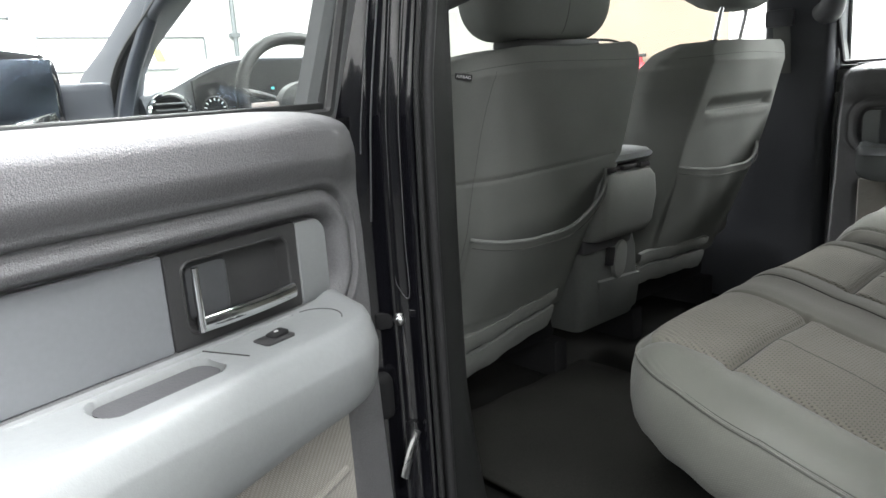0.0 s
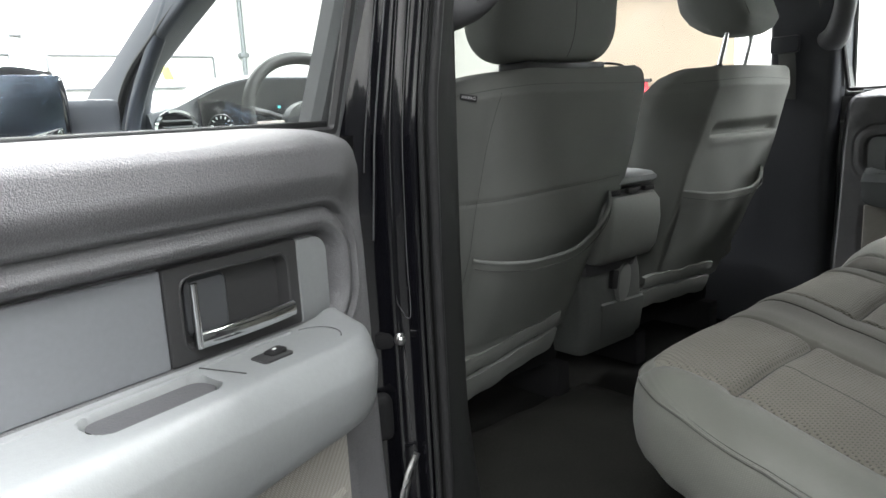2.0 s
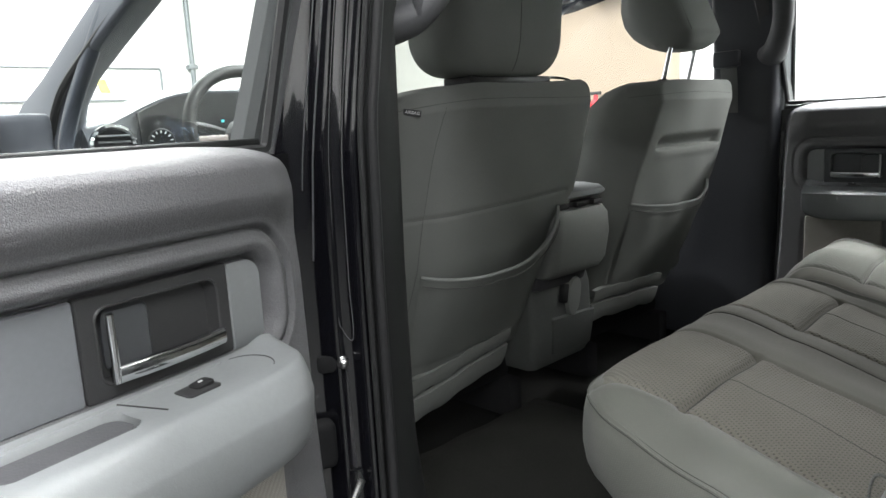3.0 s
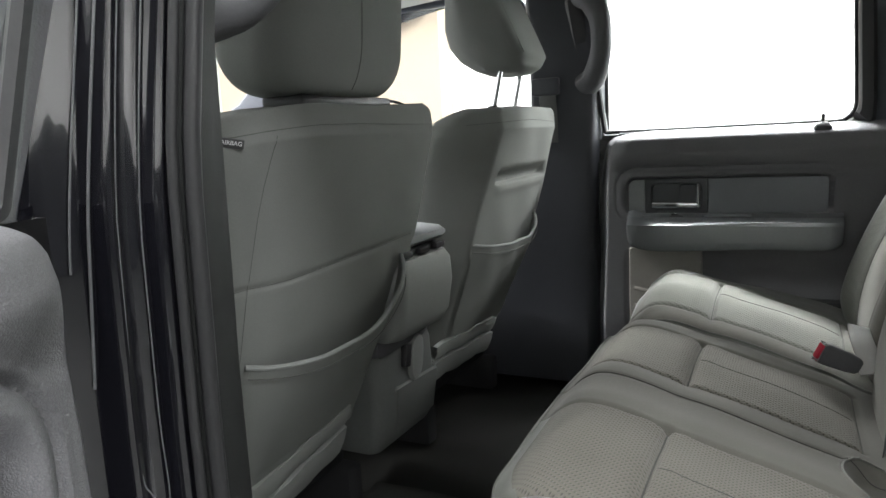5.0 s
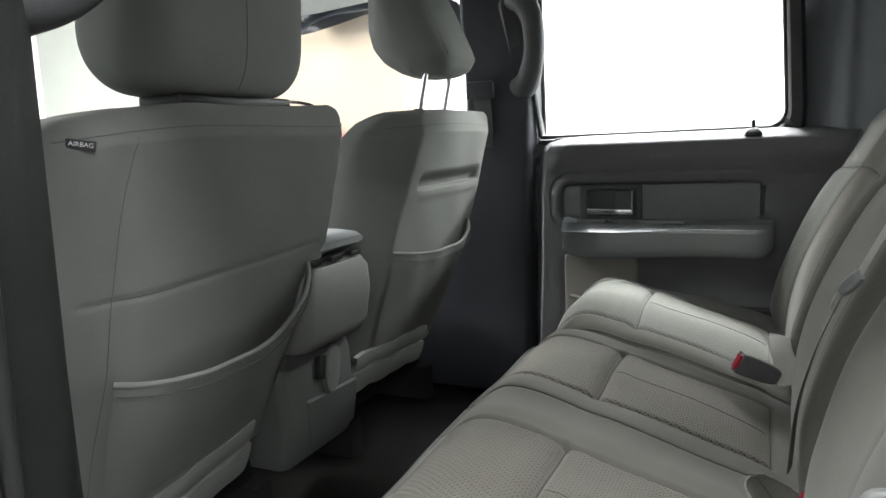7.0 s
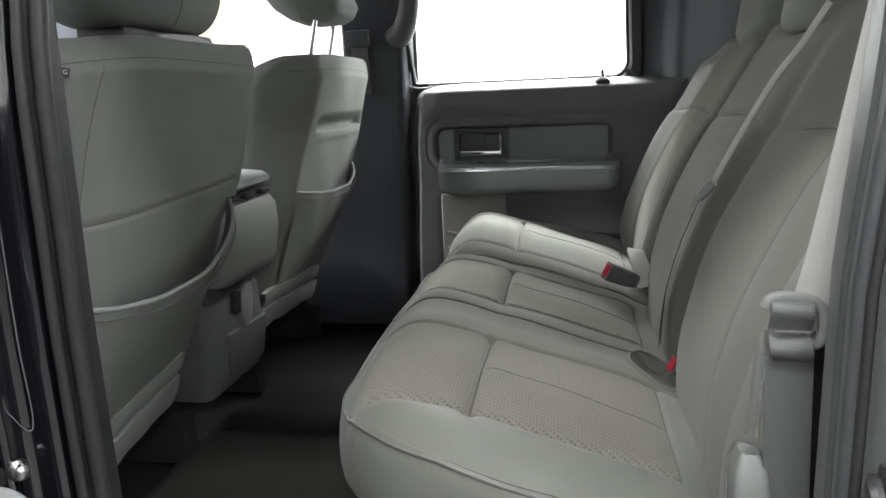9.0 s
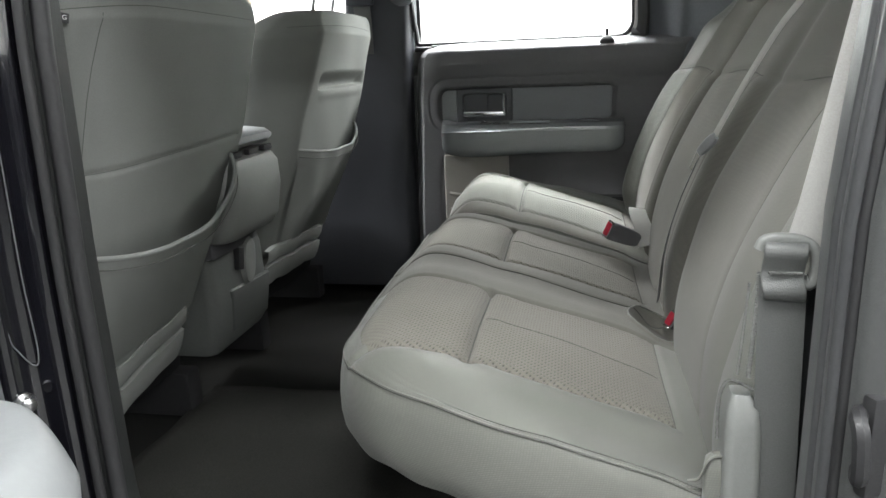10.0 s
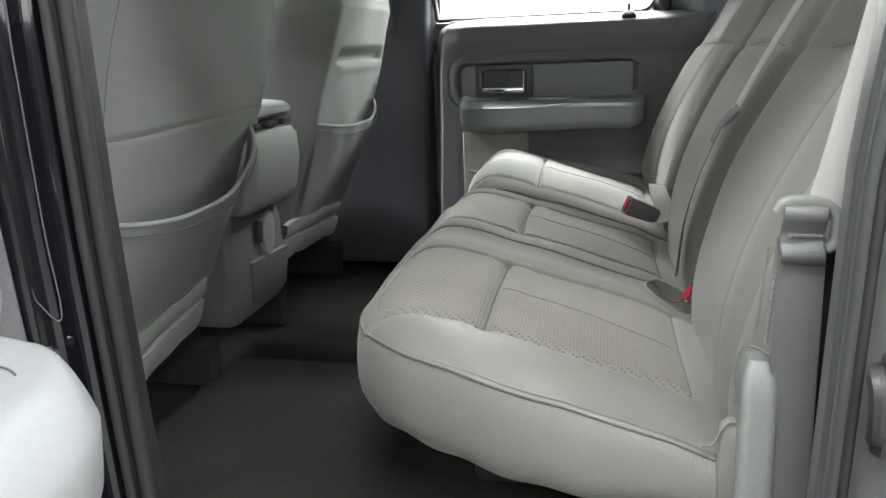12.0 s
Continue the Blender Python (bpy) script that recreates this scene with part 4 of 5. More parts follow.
        ring_ = [(1.285 + 0.058 * math.cos(a), 0.146 + 0.0435 * math.sin(a)) for a in np.linspace(0, 2 * math.pi, 61)[:-1]]
        part("recess_rim", tube([(x, y, on_top(x, y) + 0.001) for x, y in ring_], 0.0016, n=6, closed=True), CLOTH, th)
    xm = (xs[:-1] + xs[1:]) / 2
    ins = [insert_at(x) for x in xm]
    yc = lambda i, j: P[i:i + 2, j:j + 2, 1].mean()
    inner = lambda i: xm[i] > seats[0][1] if corner < 0 else xm[i] < seats[-1][1]
    front = [yfront(x) - 0.024 for x in xm]
    # outer bands take the lit tone of the cloth, inner ones plain taupe
    part("cushion_top", sheet(P, lambda i, j: not inner(i) and not (ins[i] and 0.158 < yc(i, j) < front[i])), CLOTH, th)
    part("bolster", sheet(P, lambda i, j: inner(i) and not (ins[i] and 0.158 < yc(i, j) < front[i])), TAUPE, th, "taupe-grey cloth between the inserts")
    for a, b in seats:
        pick = lambda i, j, a=a, b=b: a < xm[i] < b and 0.158 < yc(i, j) < front[i]
        # the far cushion's insert has the window light in its colour
        pn = part("seat_insert", sheet(P, pick), INSERT if corner < 0 else LITINSERT, th, insert_lab)
        def at(x, y):
            k = int(np.clip(np.searchsorted(xs, x) - 1, 0, len(xs) - 2))
            f = (x - xs[k]) / (xs[k + 1] - xs[k])
            return (1 - f) * np.interp(y, P[k, :, 1], P[k, :, 2]) + f * np.interp(y, P[k + 1, :, 1], P[k + 1, :, 2])
        part("cross_seam", tube([(x, 0.400, at(x, 0.400) + 0.0004) for x in np.linspace(a, b, 40)], 0.0011), STITCH, pn)
        part("rear_seam", tube([(x, 0.158, at(x, 0.158) + 0.0003) for x in np.linspace(a, b, 20)], 0.0008), STITCH, pn)
        m = (a + b) / 2
        part("middle_seam", tube([(m, y, at(m, y) + 0.0003) for y in np.linspace(0.165, 0.392, 40)], 0.0007), STITCH, pn)
    # side wall from the piping down and under
    edge = [P[0, j] for j in range(len(v))] + [P[i, -1] for i in range(1, len(xs))] + [P[-1, j] for j in range(len(v) - 2, -1, -1)]
    edge = np.array(edge)
    c = np.array(((x0 + x1) / 2, 0.30))
    t = np.gradient(edge[:, :2], axis=0)
    nrm = np.stack([-t[:, 1], t[:, 0]], 1)
    nrm /= np.maximum(1e-9, np.linalg.norm(nrm, axis=1))[:, None]
    flip = np.sign(((edge[:, :2] - c) * nrm).sum(1))
    nrm *= np.where(flip == 0, 1, flip)[:, None]
    for _ in range(6):
        nrm[1:-1] = (nrm[:-2] + nrm[1:-1] + nrm[2:]) / 3
    nrm /= np.maximum(1e-9, np.linalg.norm(nrm, axis=1))[:, None]
    rows = []
    for f, o in ((0, 0), (0.08, 0.004), (0.25, 0.008), (0.45, 0.010), (0.65, 0.010), (0.82, 0.007), (0.95, 0.000), (1.0, -0.012), (1.0, -0.05)):
        zb = 0.900 + (0.034 + 0.012 * sstep(0.28, 0.46, edge[:, 1])) * sstep(x0 + 0.45, x0 + 0.06, edge[:, 0]) * (corner < 0)
        z = edge[:, 2] + (zb - edge[:, 2]) * f
        rows.append(np.column_stack([edge[:, :2] + nrm * o, z + 0.002 * np.sin(edge[:, 0] * 40 + edge[:, 1] * 60) * f]))
    part("side_panel", sheet(np.array(rows)), CLOTH, th)
    k = len(v) + len(xs) - 1
    lo = 18
    pipe = np.column_stack([edge[:, :2] + nrm * 0.0015, edge[:, 2] - 0.001])[lo:k]
    part("piping", tube(pipe, 0.0013, n=6), CLOTH, th)
    for o, dz in ((-0.0032, 0.0008), (0.0025, -0.0032)):
        part("stitch_line", tube(np.column_stack([edge[:, :2] + nrm * o, edge[:, 2] + dz])[lo:k], 0.0006, n=5), STITCH, th)
    part("seat_base", box((x0 + x1) / 2, 0.26, 0.895, x1 - x0 - 0.22, 0.30, 0.05, 0.01), BLACK, th)
    for x in (x0 + 0.16, x1 - 0.12):
        part("leg", box(x, 0.22, 0.825, 0.04, 0.05, 0.14, 0.006), BLACK, th)
    return th


rear1 = thing("rear_bench", (1.25, 0.2, FLOOR), "wide grey cloth rear bench section with textured seat inserts", "bench seat", "rear bench")
rear2 = thing("rear_bench", (1.90, 0.2, FLOOR), "narrow grey cloth rear bench section beside the closed door", "bench seat", "rear bench")
bench_cushion(rear1, 0.812, 1.700, -1, ((0.948, 1.203), (1.382, 1.612)), 0.0, "textured taupe-grey cloth insert")
bench_cushion(rear2, 1.706, 2.085, 1, ((1.755, 1.985),), 0.033, "textured taupe-grey cloth insert")

BZ = [0.90, 1.00, 1.05, 1.10, 1.20, 1.30, 1.37, 1.44, 1.49, 1.515, 1.53]
BY = [0.122, 0.126, 0.126, 0.117, 0.088, 0.042, -0.004, -0.042, -0.068, -0.086, -0.115]


def bench_back(th, x0, x1, valleys, seams, panels):
    """One rear backrest: seats between the valleys, seams down each, a cross seam below the shoulders."""
    xs = np.concatenate([x0 + 0.05 * np.linspace(0, 1, 20) ** 2, np.linspace(x0 + 0.055, x1 - 0.055, 110), x1 - 0.05 * np.linspace(1, 0, 20) ** 2])
    zs = np.concatenate([np.linspace(0.93, 1.34, 56), np.linspace(1.345, 1.40, 24), np.linspace(1.41, 1.53, 24)])
    P = np.zeros((len(xs), len(zs), 3))
    for i, x in enumerate(xs):
        y = np.interp(zs, BZ, BY)
        for k in (0.02, -0.02, 0.035, -0.035):
            y = y * 0.7 + 0.3 * np.interp(zs + k, BZ, BY)
        low = sstep(1.378, 1.36, zs)
        for c in valleys:
            y = y - 0.022 * groove(x, c, 0.035) * (0.40 + 0.60 * sstep(1.47, 1.28, zs)) * sstep(1.53, 1.45, zs)
        for c, w in seams:
            y = y - 0.003 * groove(x, c, 0.005) * low + 0.006 * groove(x, c + w, 0.045) * low * sstep(0.95, 1.08, zs)
        y = y - 0.003 * groove(zs, 1.37 + 0.006 * math.sin(x * 14), 0.006)
        y = y + 0.002 * np.sin(x * 19 + zs * 13) * np.sin(zs * 17)
        eL, eR = x - x0, x1 - x
        y = y - 0.05 * np.exp(-eL / 0.018) - 0.035 * np.exp(-eR / 0.012)
        if x1 > 2.0:
            y = y + 0.030 * groove(x, x1 - 0.045, 0.045) * sstep(1.53, 1.46, zs) * sstep(0.93, 1.08, zs)
        P[i, :, 0], P[i, :, 1], P[i, :, 2] = x, y, zs
    xm, zm = (xs[:-1] + xs[1:]) / 2, (zs[:-1] + zs[1:]) / 2
    inside = lambda i, j: zm[j] < 1.37 and any(a < xm[i] < b for a, b in panels)
    outer = lambda i: xm[i] < 0.90 or xm[i] > 1.975
    # outer edges of the back also carry the lit tone
    part("back_cloth", sheet(P, lambda i, j: not inside(i, j) and outer(i)), CLOTH, th)
    part("back_bolster", sheet(P, lambda i, j: not inside(i, j) and not outer(i)), TAUPE, th, "taupe-grey cloth round the inserts")
    for a, b in panels:
        part("back_insert", sheet(P, lambda i, j, a=a, b=b: zm[j] < 1.37 and a < xm[i] < b), BACKINSERT, th, "textured taupe-grey cloth insert")
    Q = P.copy()
    Q[:, :, 1] = np.interp(zs, BZ, BY)[None, :] - 0.13
    Q[:, :, 2] = np.minimum(Q[:, :, 2], 1.515)
    edge = [(P[0, j], Q[0, j]) for j in range(len(zs))] + [(P[i, -1], Q[i, -1]) for i in range(1, len(xs))] + [(P[-1, j], Q[-1, j]) for j in range(len(zs) - 2, -1, -1)]
    part("back_border", sheet(np.array([[a, a * 0.6 + b * 0.4, b] for a, b in edge])), CLOTH, th)
    at = lambda x, z: float(np.interp(z, zs, P[np.argmin(abs(xs - x)), :, 1]))
    part("cross_seam", tube([(x, at(x, 1.37) + 0.0002, 1.37 + 0.006 * math.sin(x * 14)) for x in np.linspace(x0 + 0.03, x1 - 0.03, 60)], 0.0007), STITCH, th)
    for c, w in seams:
        part("long_seam", tube([(c, at(c, z) + 0.0003, z) for z in np.linspace(0.98, 1.37, 40)], 0.0005, (1, 0, 0)), STITCH, th)
    return th, at


back1, back1_y = bench_back(rear1, 0.800, 1.690, (1.285,), ((1.00, -0.05), (1.37, -0.04)), ((1.00, 1.20), (1.37, 1.60)))
back2, back2_y = bench_back(rear2, 1.695, 2.085, (), ((1.76, -0.03), (1.975, 0.05)), ((1.76, 1.975),))
# open stitched end of the near bolster with the moulded seat side under it
def stitched_edge(pts, n, r):
    path = curve_pts(pts, n)
    part("stitched_edge", sweep(path, circle(r, 8), (1, 0, 0), scale=[1 + 0.16 * math.sin(k * 1.9) for k in range(len(path))]), PALE_THREAD, rear1, "pale overlocked cloth edge")


stitched_edge([(0.794, 0.1195, 1.225), (0.793, 0.120, 1.19), (0.793, 0.1225, 1.128)], 110, 0.0021)
stitched_edge([(0.795, 0.1265, 1.215), (0.794, 0.1285, 1.18), (0.794, 0.1315, 1.130)], 90, 0.0013)
stitched_edge([(0.796, 0.112, 1.112), (0.796, 0.126, 1.120), (0.796, 0.137, 1.123), (0.796, 0.1425, 1.116), (0.797, 0.145, 1.098), (0.798, 0.144, 1.064)], 110, 0.0015)
lo = []
for z, x_, y_, w_, d_ in ((0.88, 0.812, 0.119, 0.05, 0.034), (1.0, 0.808, 0.121, 0.046, 0.033), (1.075, 0.806, 0.123, 0.042, 0.031), (1.096, 0.806, 0.124, 0.036, 0.027), (1.108, 0.808, 0.125, 0.022, 0.016)):
    lo.append([(x_ + a, y_ + b, z) for a, b in rrect(w_, d_, min(w_, d_) * 0.28, 6)])
fold = np.array(curve_pts([(0.806, 0.166, 1.013), (0.801, 0.157, 1.019), (0.799, 0.1515, 1.035), (0.800, 0.145, 1.043), (0.803, 0.134, 1.042)], 50))
part("piping_fold", tube(fold, 0.0014, n=8), CLOTH, rear1, "folded end of the seat piping")
part("fold_seam", tube(fold + np.array((-0.0012, 0.0004, -0.0009)), 0.0005, n=5), STITCH, rear1)
part("end_flap", loft([[(x_ + a, 0.137 + b, z) for a, b in rrect(0.013 * k, 0.031 * k, 0.004, 4)] for z, x_, k in ((0.935, 0.812, 0.7), (0.945, 0.808, 0.95), (0.985, 0.8045, 1.0), (1.025, 0.8055, 1.0), (1.038, 0.807, 0.9), (1.043, 0.808, 0.6))]), CLOTH, rear1)
part("seat_side_cover", loft(lo), FLAP, rear1, "smooth grey vinyl side cover")


def headrest(parent_name, cx, cy, zb, w, h, d, posts, label, crease=0.012, slant=0.0):
    """A headrest on two posts; returned as a top-level thing."""
    th = thing(parent_name, (cx, cy, zb), label, "headrest", "headrests")
    loops = []
    def depth(f):
        lo_, hi_ = max(0.0, 1 - f / 0.3), max(0.0, (f - 0.7) / 0.3)
        return d * min(0.5 + 0.5 * math.sqrt(1 - lo_ ** 2), 0.35 + 0.65 * math.sqrt(max(0.0, 1 - hi_ ** 2)))

    for f in 0.5 - 0.5 * np.cos(np.linspace(0, math.pi, 36)):
        lo_, hi_ = max(0.0, 1 - f / 0.3), max(0.0, (f - 0.7) / 0.3)
        wf = w * min(0.56 + 0.44 * (1 - lo_ ** 2.2) ** (1 / 2.2), 0.62 + 0.38 * max(0.0, 1 - hi_ ** 2.4) ** (1 / 2.4))
        df = depth(f)
        loop = []
        for a in np.linspace(0, 2 * math.pi, 81)[:-1]:
            ca, sa = math.cos(a), math.sin(a)
            x = wf * math.copysign(abs(ca) ** 0.55, ca)
            y = df * math.copysign(abs(sa) ** 0.62, sa)
            y += (-1 if sa < 0 else 1) * crease * (1 - abs(x) / wf) - 0.02 * (f - 0.4)
            loop.append((cx + x, cy + y, zb + h * f))
        loops.append(loop)
    hp = part("cushion", loft(loops), HEADCLOTH, th, angle=55)
    part("middle_seam", tube([(cx, cy - depth(f) - crease - 0.02 * (f - 0.4) - 0.0003, zb + h * f) for f in np.linspace(0.03, 0.95, 30)], 0.0004, (1, 0, 0)), STITCH, hp)
    for dx in posts:
        part("post", tube([(cx + dx, cy + slant, zb - 0.085), (cx + dx, cy + slant * 0.4, zb - 0.03), (cx + dx, cy - slant * 0.3, zb + 0.03)], 0.0058, (0, 1, 0), 10), CHROME, th)
        part("post_collar", loft([[(cx + dx + r * math.cos(a), cy + slant + r * 0.8 * math.sin(a), z) for a in np.linspace(0, 2 * math.pi, 15)[:-1]] for z, r in ((zb - 0.088, 0.018), (zb - 0.070, 0.018), (zb - 0.066, 0.012))]), BLACK, th)
    return th


def raised_headrest(cx, cy, zb):
    """The raised headrest: a narrow rear face that slopes forwards from a bulge near its foot."""
    th = thing("headrest", (cx, cy, zb), "grey cloth headrest raised on two chrome posts", "headrest", "headrests")
    loops = []
    zs = zb + 0.25 * (0.5 - 0.5 * np.cos(np.linspace(0, math.pi, 40)))
    for z in zs:
        f = (z - zb) / 0.25
        lo_, hi_ = max(0.0, 1 - f / 0.36), max(0.0, (f - 0.72) / 0.28)
        k = min(math.sqrt(max(0.0, 1 - lo_ ** 2.2)) * 0.62 + 0.38, math.sqrt(max(0.0, 1 - hi_ ** 2.4)) * 0.6 + 0.4)
        rear = float(np.interp(z - zb, [0.0, 0.015, 0.04, 0.15, 0.25], [0.808, 0.786, 0.777, 0.826, 0.875]))
        front = float(np.interp(z - zb, [0.0, 0.01, 0.03, 0.06, 0.10, 0.25], [0.880, 0.905, 0.933, 0.953, 0.962, 0.955]))
        half = 0.132 * k
        plan = [(-0.50, rear), (0.50, rear), (0.80, rear + 0.022), (0.97, rear + 0.065), (1.0, (rear + front) / 2 + 0.02), (0.92, front - 0.03), (0.70, front - 0.004), (0.0, front + 0.006), (-0.70, front - 0.004), (-0.92, front - 0.03), (-1.0, (rear + front) / 2 + 0.02), (-0.97, rear + 0.065), (-0.80, rear + 0.022)]
        loops.append([(cx + half * a, y, z) for a, y in curve_pts(plan, 130, closed=True)])
    hp = part("cushion", loft(loops), HEADCLOTH, th, angle=60)
    for sx in (-1, 1):
        part("side_seam", tube([(cx + sx * 0.60 * 0.132, float(np.interp(z - zb, [0.04, 0.15, 0.25], [0.777, 0.826, 0.875])) + 0.003, z) for z in np.linspace(zb + 0.04, zb + 0.20, 24)], 0.0006, (1, 0, 0)), STITCH, hp)
    for dx in (-0.064, 0.064):
        part("post", tube([(cx + dx, cy + 0.016, zb - 0.088), (cx + dx, cy + 0.002, zb - 0.03), (cx + dx, cy - 0.012, zb + 0.03)], 0.0058, (0, 1, 0), 12), CHROME, th)
        part("post_collar", loft([[(cx + dx + r * math.cos(a), cy + 0.014 + r * 0.8 * math.sin(a), z) for a in np.linspace(0, 2 * math.pi, 15)[:-1]] for z, r in ((zb - 0.092, 0.019), (zb - 0.074, 0.019), (zb - 0.068, 0.012))]), BLACK, th)
    return th


headrest("headrest", 1.43, -0.125, 1.500, 0.135, 0.125, 0.052, (-0.05, 0.05), "low grey cloth headrest of the middle rear seat")
headrest("headrest", 1.805, -0.135, 1.502, 0.125, 0.145, 0.055, (-0.05, 0.05), "tall grey cloth headrest of the rear seat")
headrest("headrest", 1.075, -0.135, 1.53, 0.125, 0.20, 0.055, (-0.05, 0.05), "grey cloth headrest of the rear seat")

# ---- front seats ----
WZ = [0.93, 1.10, 1.28, 1.42, 1.47, 1.495, 1.510, 1.520, 1.527]
WW = [0.235, 0.268, 0.292, 0.298, 0.294, 0.286, 0.276, 0.262, 0.235]
SEAT_BACK = {-1: 0.825, 1: 0.812}


def seat_edge_y(z, side):
    return SEAT_BACK[side] + 0.27 * (1.52 - z) + 0.13 * max(0.0, 1.20 - z)


def seat_T(z):
    return float(np.interp(z, [0.93, 1.30, 1.47, 1.505, 1.527], [0.15, 0.15, 0.13, 0.105, 0.06]))


def rear_y(u, z, side):
    """The rear face of a front backrest: u runs from -1 to 1 across it."""
    T = seat_T(z)
    a = min(1.0, abs(u))
    y = seat_edge_y(z, side) + T / 2 - (T / 2) * (1 - a ** 7) ** (1 / 7)
    fade = float(np.interp(z, [1.48, 1.527], [1, 0.35]))
    if side > 0:
        # the rear face meets the side bolster in a slanting ridge
        c = float(np.interp(z, [1.00, 1.25, 1.36, 1.53], [-0.92, -0.88, -0.78, -0.72]))
        if u > c:
            y -= (0.040 - 0.022 * ((u - c) / (1 - c)) ** 3) * fade
        else:
            b = (c - u) / (1 + c)
            y -= (0.040 - 0.085 * b) * fade
    else:
        c = -0.45
        b = (u - c) / (1 - c if u > c else 1 + c)
        y -= (0.045 - 0.032 * b ** 1.8 if b > 0 else 0.045 * (1 - min(1.0, -b) ** 1.5)) * fade
        y += 0.005 * math.exp(-((u + 0.66) / 0.05) ** 2) * fade
    return y


def front_seat(cx, side, label):
    """side: -1 for the seat beside the open door, 1 for the other one."""
    th = thing("front_seat", (cx, 1.1, 0.85), label, "car seat", "front seats")
    k = 1.0 if side < 0 else 0.94
    W_ = lambda z: k * float(np.interp(z, WZ, WW))
    un = np.sin(np.linspace(-math.pi / 2, math.pi / 2, 111))
    zs = np.concatenate([np.linspace(0.96, 1.28, 34), np.linspace(1.284, 1.42, 60), np.linspace(1.43, 1.527, 30)])

    def face(u, z):
        y = rear_y(u, z, side)
        if side < 0:
            y += 0.0022 * math.exp(-((z - 1.297 - 0.006 * u) / 0.0045) ** 2) * (abs(u) < 0.80)
        else:
            m = float(sstep(-0.66, -0.54, u) * sstep(0.80, 0.66, u))
            y += 0.022 * m * float(sstep(1.361, 1.367, z) * sstep(1.404, 1.370, z))
            y -= 0.003 * m * math.exp(-((z - 1.350) / 0.010) ** 2)
        y += 0.0022 * math.sin(z * 27 + u * 4) * math.sin(u * 5)
        sag = 0.009 * (1 - u * u) * float(sstep(1.45, 1.527, z)) * (side < 0) + (0.024 if side < 0 else 0.005) * max(0.0, (-u - 0.30) / 0.70) ** 1.7 * float(sstep(1.38, 1.527, z))
        return (cx + W_(z) * u * (0.90 if side > 0 and u > 0 else 1.0), y, z - sag)

    loops = []
    for z in zs:
        T = seat_T(z)
        rear = [face(u, z) for u in un]
        front = [(x, seat_edge_y(z, side) + T - (T / 2 - (T / 2) * max(0.0, 1 - abs(u) ** 6) ** (1 / 6)), zz) for (x, y, zz), u in zip(rear, un)]
        loops.append(rear + front[-2:0:-1])
    back = part("backrest", loft(loops), BACKCLOTH, th, angle=60)
    out = np.array((0, -0.0004, 0))
    seam = lambda nm, pts, r=0.0004: part(nm, tube([np.array(face(u, z)) + out for u, z in pts], r, (0, 1, 0), 6), STITCH, back)
    seam("shoulder_seam", [(u, 1.492 + 0.006 * (1 - abs(u))) for u in np.linspace(-0.93, 0.93, 70)])
    if side < 0:
        seam("side_seam", [(u, z) for z, u in zip(np.linspace(1.486, 1.02, 50), np.interp(np.linspace(1.486, 1.02, 50), [1.02, 1.20, 1.30, 1.38, 1.486], [-0.74, -0.69, -0.665, -0.655, -0.625]))])
        seam("cross_seam", [(u, 1.297 + 0.006 * u) for u in np.linspace(-0.74, 0.80, 70)], 0.0004)
    # hanging map pocket with a piped mouth
    u0, u1 = (-0.66, 0.70) if side < 0 else (-0.86, 0.70)
    us = np.linspace(u0, u1, 60)
    uq = lambda u: 2 * (u - u0) / (u1 - u0) - 1

    def mouth(u):
        q = uq(u)
        if side < 0:
            return 1.168 + 0.018 * max(0, -q) ** 3 + 0.082 * max(0.0, q + 0.1) ** 2.2
        return 1.220 + 0.022 * max(0, -q) ** 2 + 0.045 * max(0.0, q) ** 4

    outer, lip = [], []
    for u in us:
        q = uq(u)
        col, coli = [], []
        zt = mouth(u)
        sf = max(0.0, 1 - abs(q) ** 4)
        for v in np.linspace(0, 1, 28):
            z = 1.00 + (zt - 1.00) * v
            o = 0.004 + (0.036 if side < 0 else 0.024) * v ** 1.6 * sf * (1 + 0.4 * q) + 0.007 * math.sin(3.1 * v) * sf + 0.002 * math.sin(u * 15 + v * 5) * v
            x, y = cx + W_(z) * u * (0.90 if side > 0 and u > 0 else 1.0), rear_y(u, z, side)
            col.append((x, y - o, z))
            coli.append((x, y - max(0.001, o - 0.006), z))
        outer.append(col + coli[::-1])
        lip.append(np.array(col[-1]) + np.array((0, 0.003, 0)))
    pocket = part("seat_pocket", sheet(np.array(outer)), BACKCLOTH, th, "slack cloth map pocket")
    part("pocket_piping", tube(lip, 0.0040, (0, 1, 0)), HEADCLOTH, pocket)
    part("pocket_hem", tube([p + np.array((0, -0.003, -0.015)) for p in lip], 0.0008, (0, 1, 0)), STITCH, pocket)
    # lower flap: two hemmed bands
    xa, xb, tilt, y0, zt = (cx - 0.26, cx + 0.138, 0.13, 0.948, 1.010) if side < 0 else (cx - 0.285, cx + 0.045, -0.05, 0.918, 1.020)
    for za, zb_, oa, dx, nm in ((zt, zt - 0.036, 0.0, 0.0, "flap_hem"), (zt - 0.037, zt - 0.088, 0.003, -0.006, "lower_flap")):
        rows = []
        for f, o in ((0, -0.010), (0.06, 0.001), (0.3, 0.003), (0.6, 0.0035), (0.92, 0.001), (1.0, -0.006), (1.0, -0.03)):
            z = za + (zb_ - za) * f
            rows.append([(x, y0 + 0.30 * (1.02 - z) - oa - o, z + (tilt + (0.055 * (zt - z) / 0.088 if side < 0 else 0.0)) * (x - xb) + 0.0015 * math.sin(x * 40) + 0.0015 * math.sin(x * 73 + f * 3)) for x in np.linspace(xa, xb + dx - 0.012 * f, 36)])
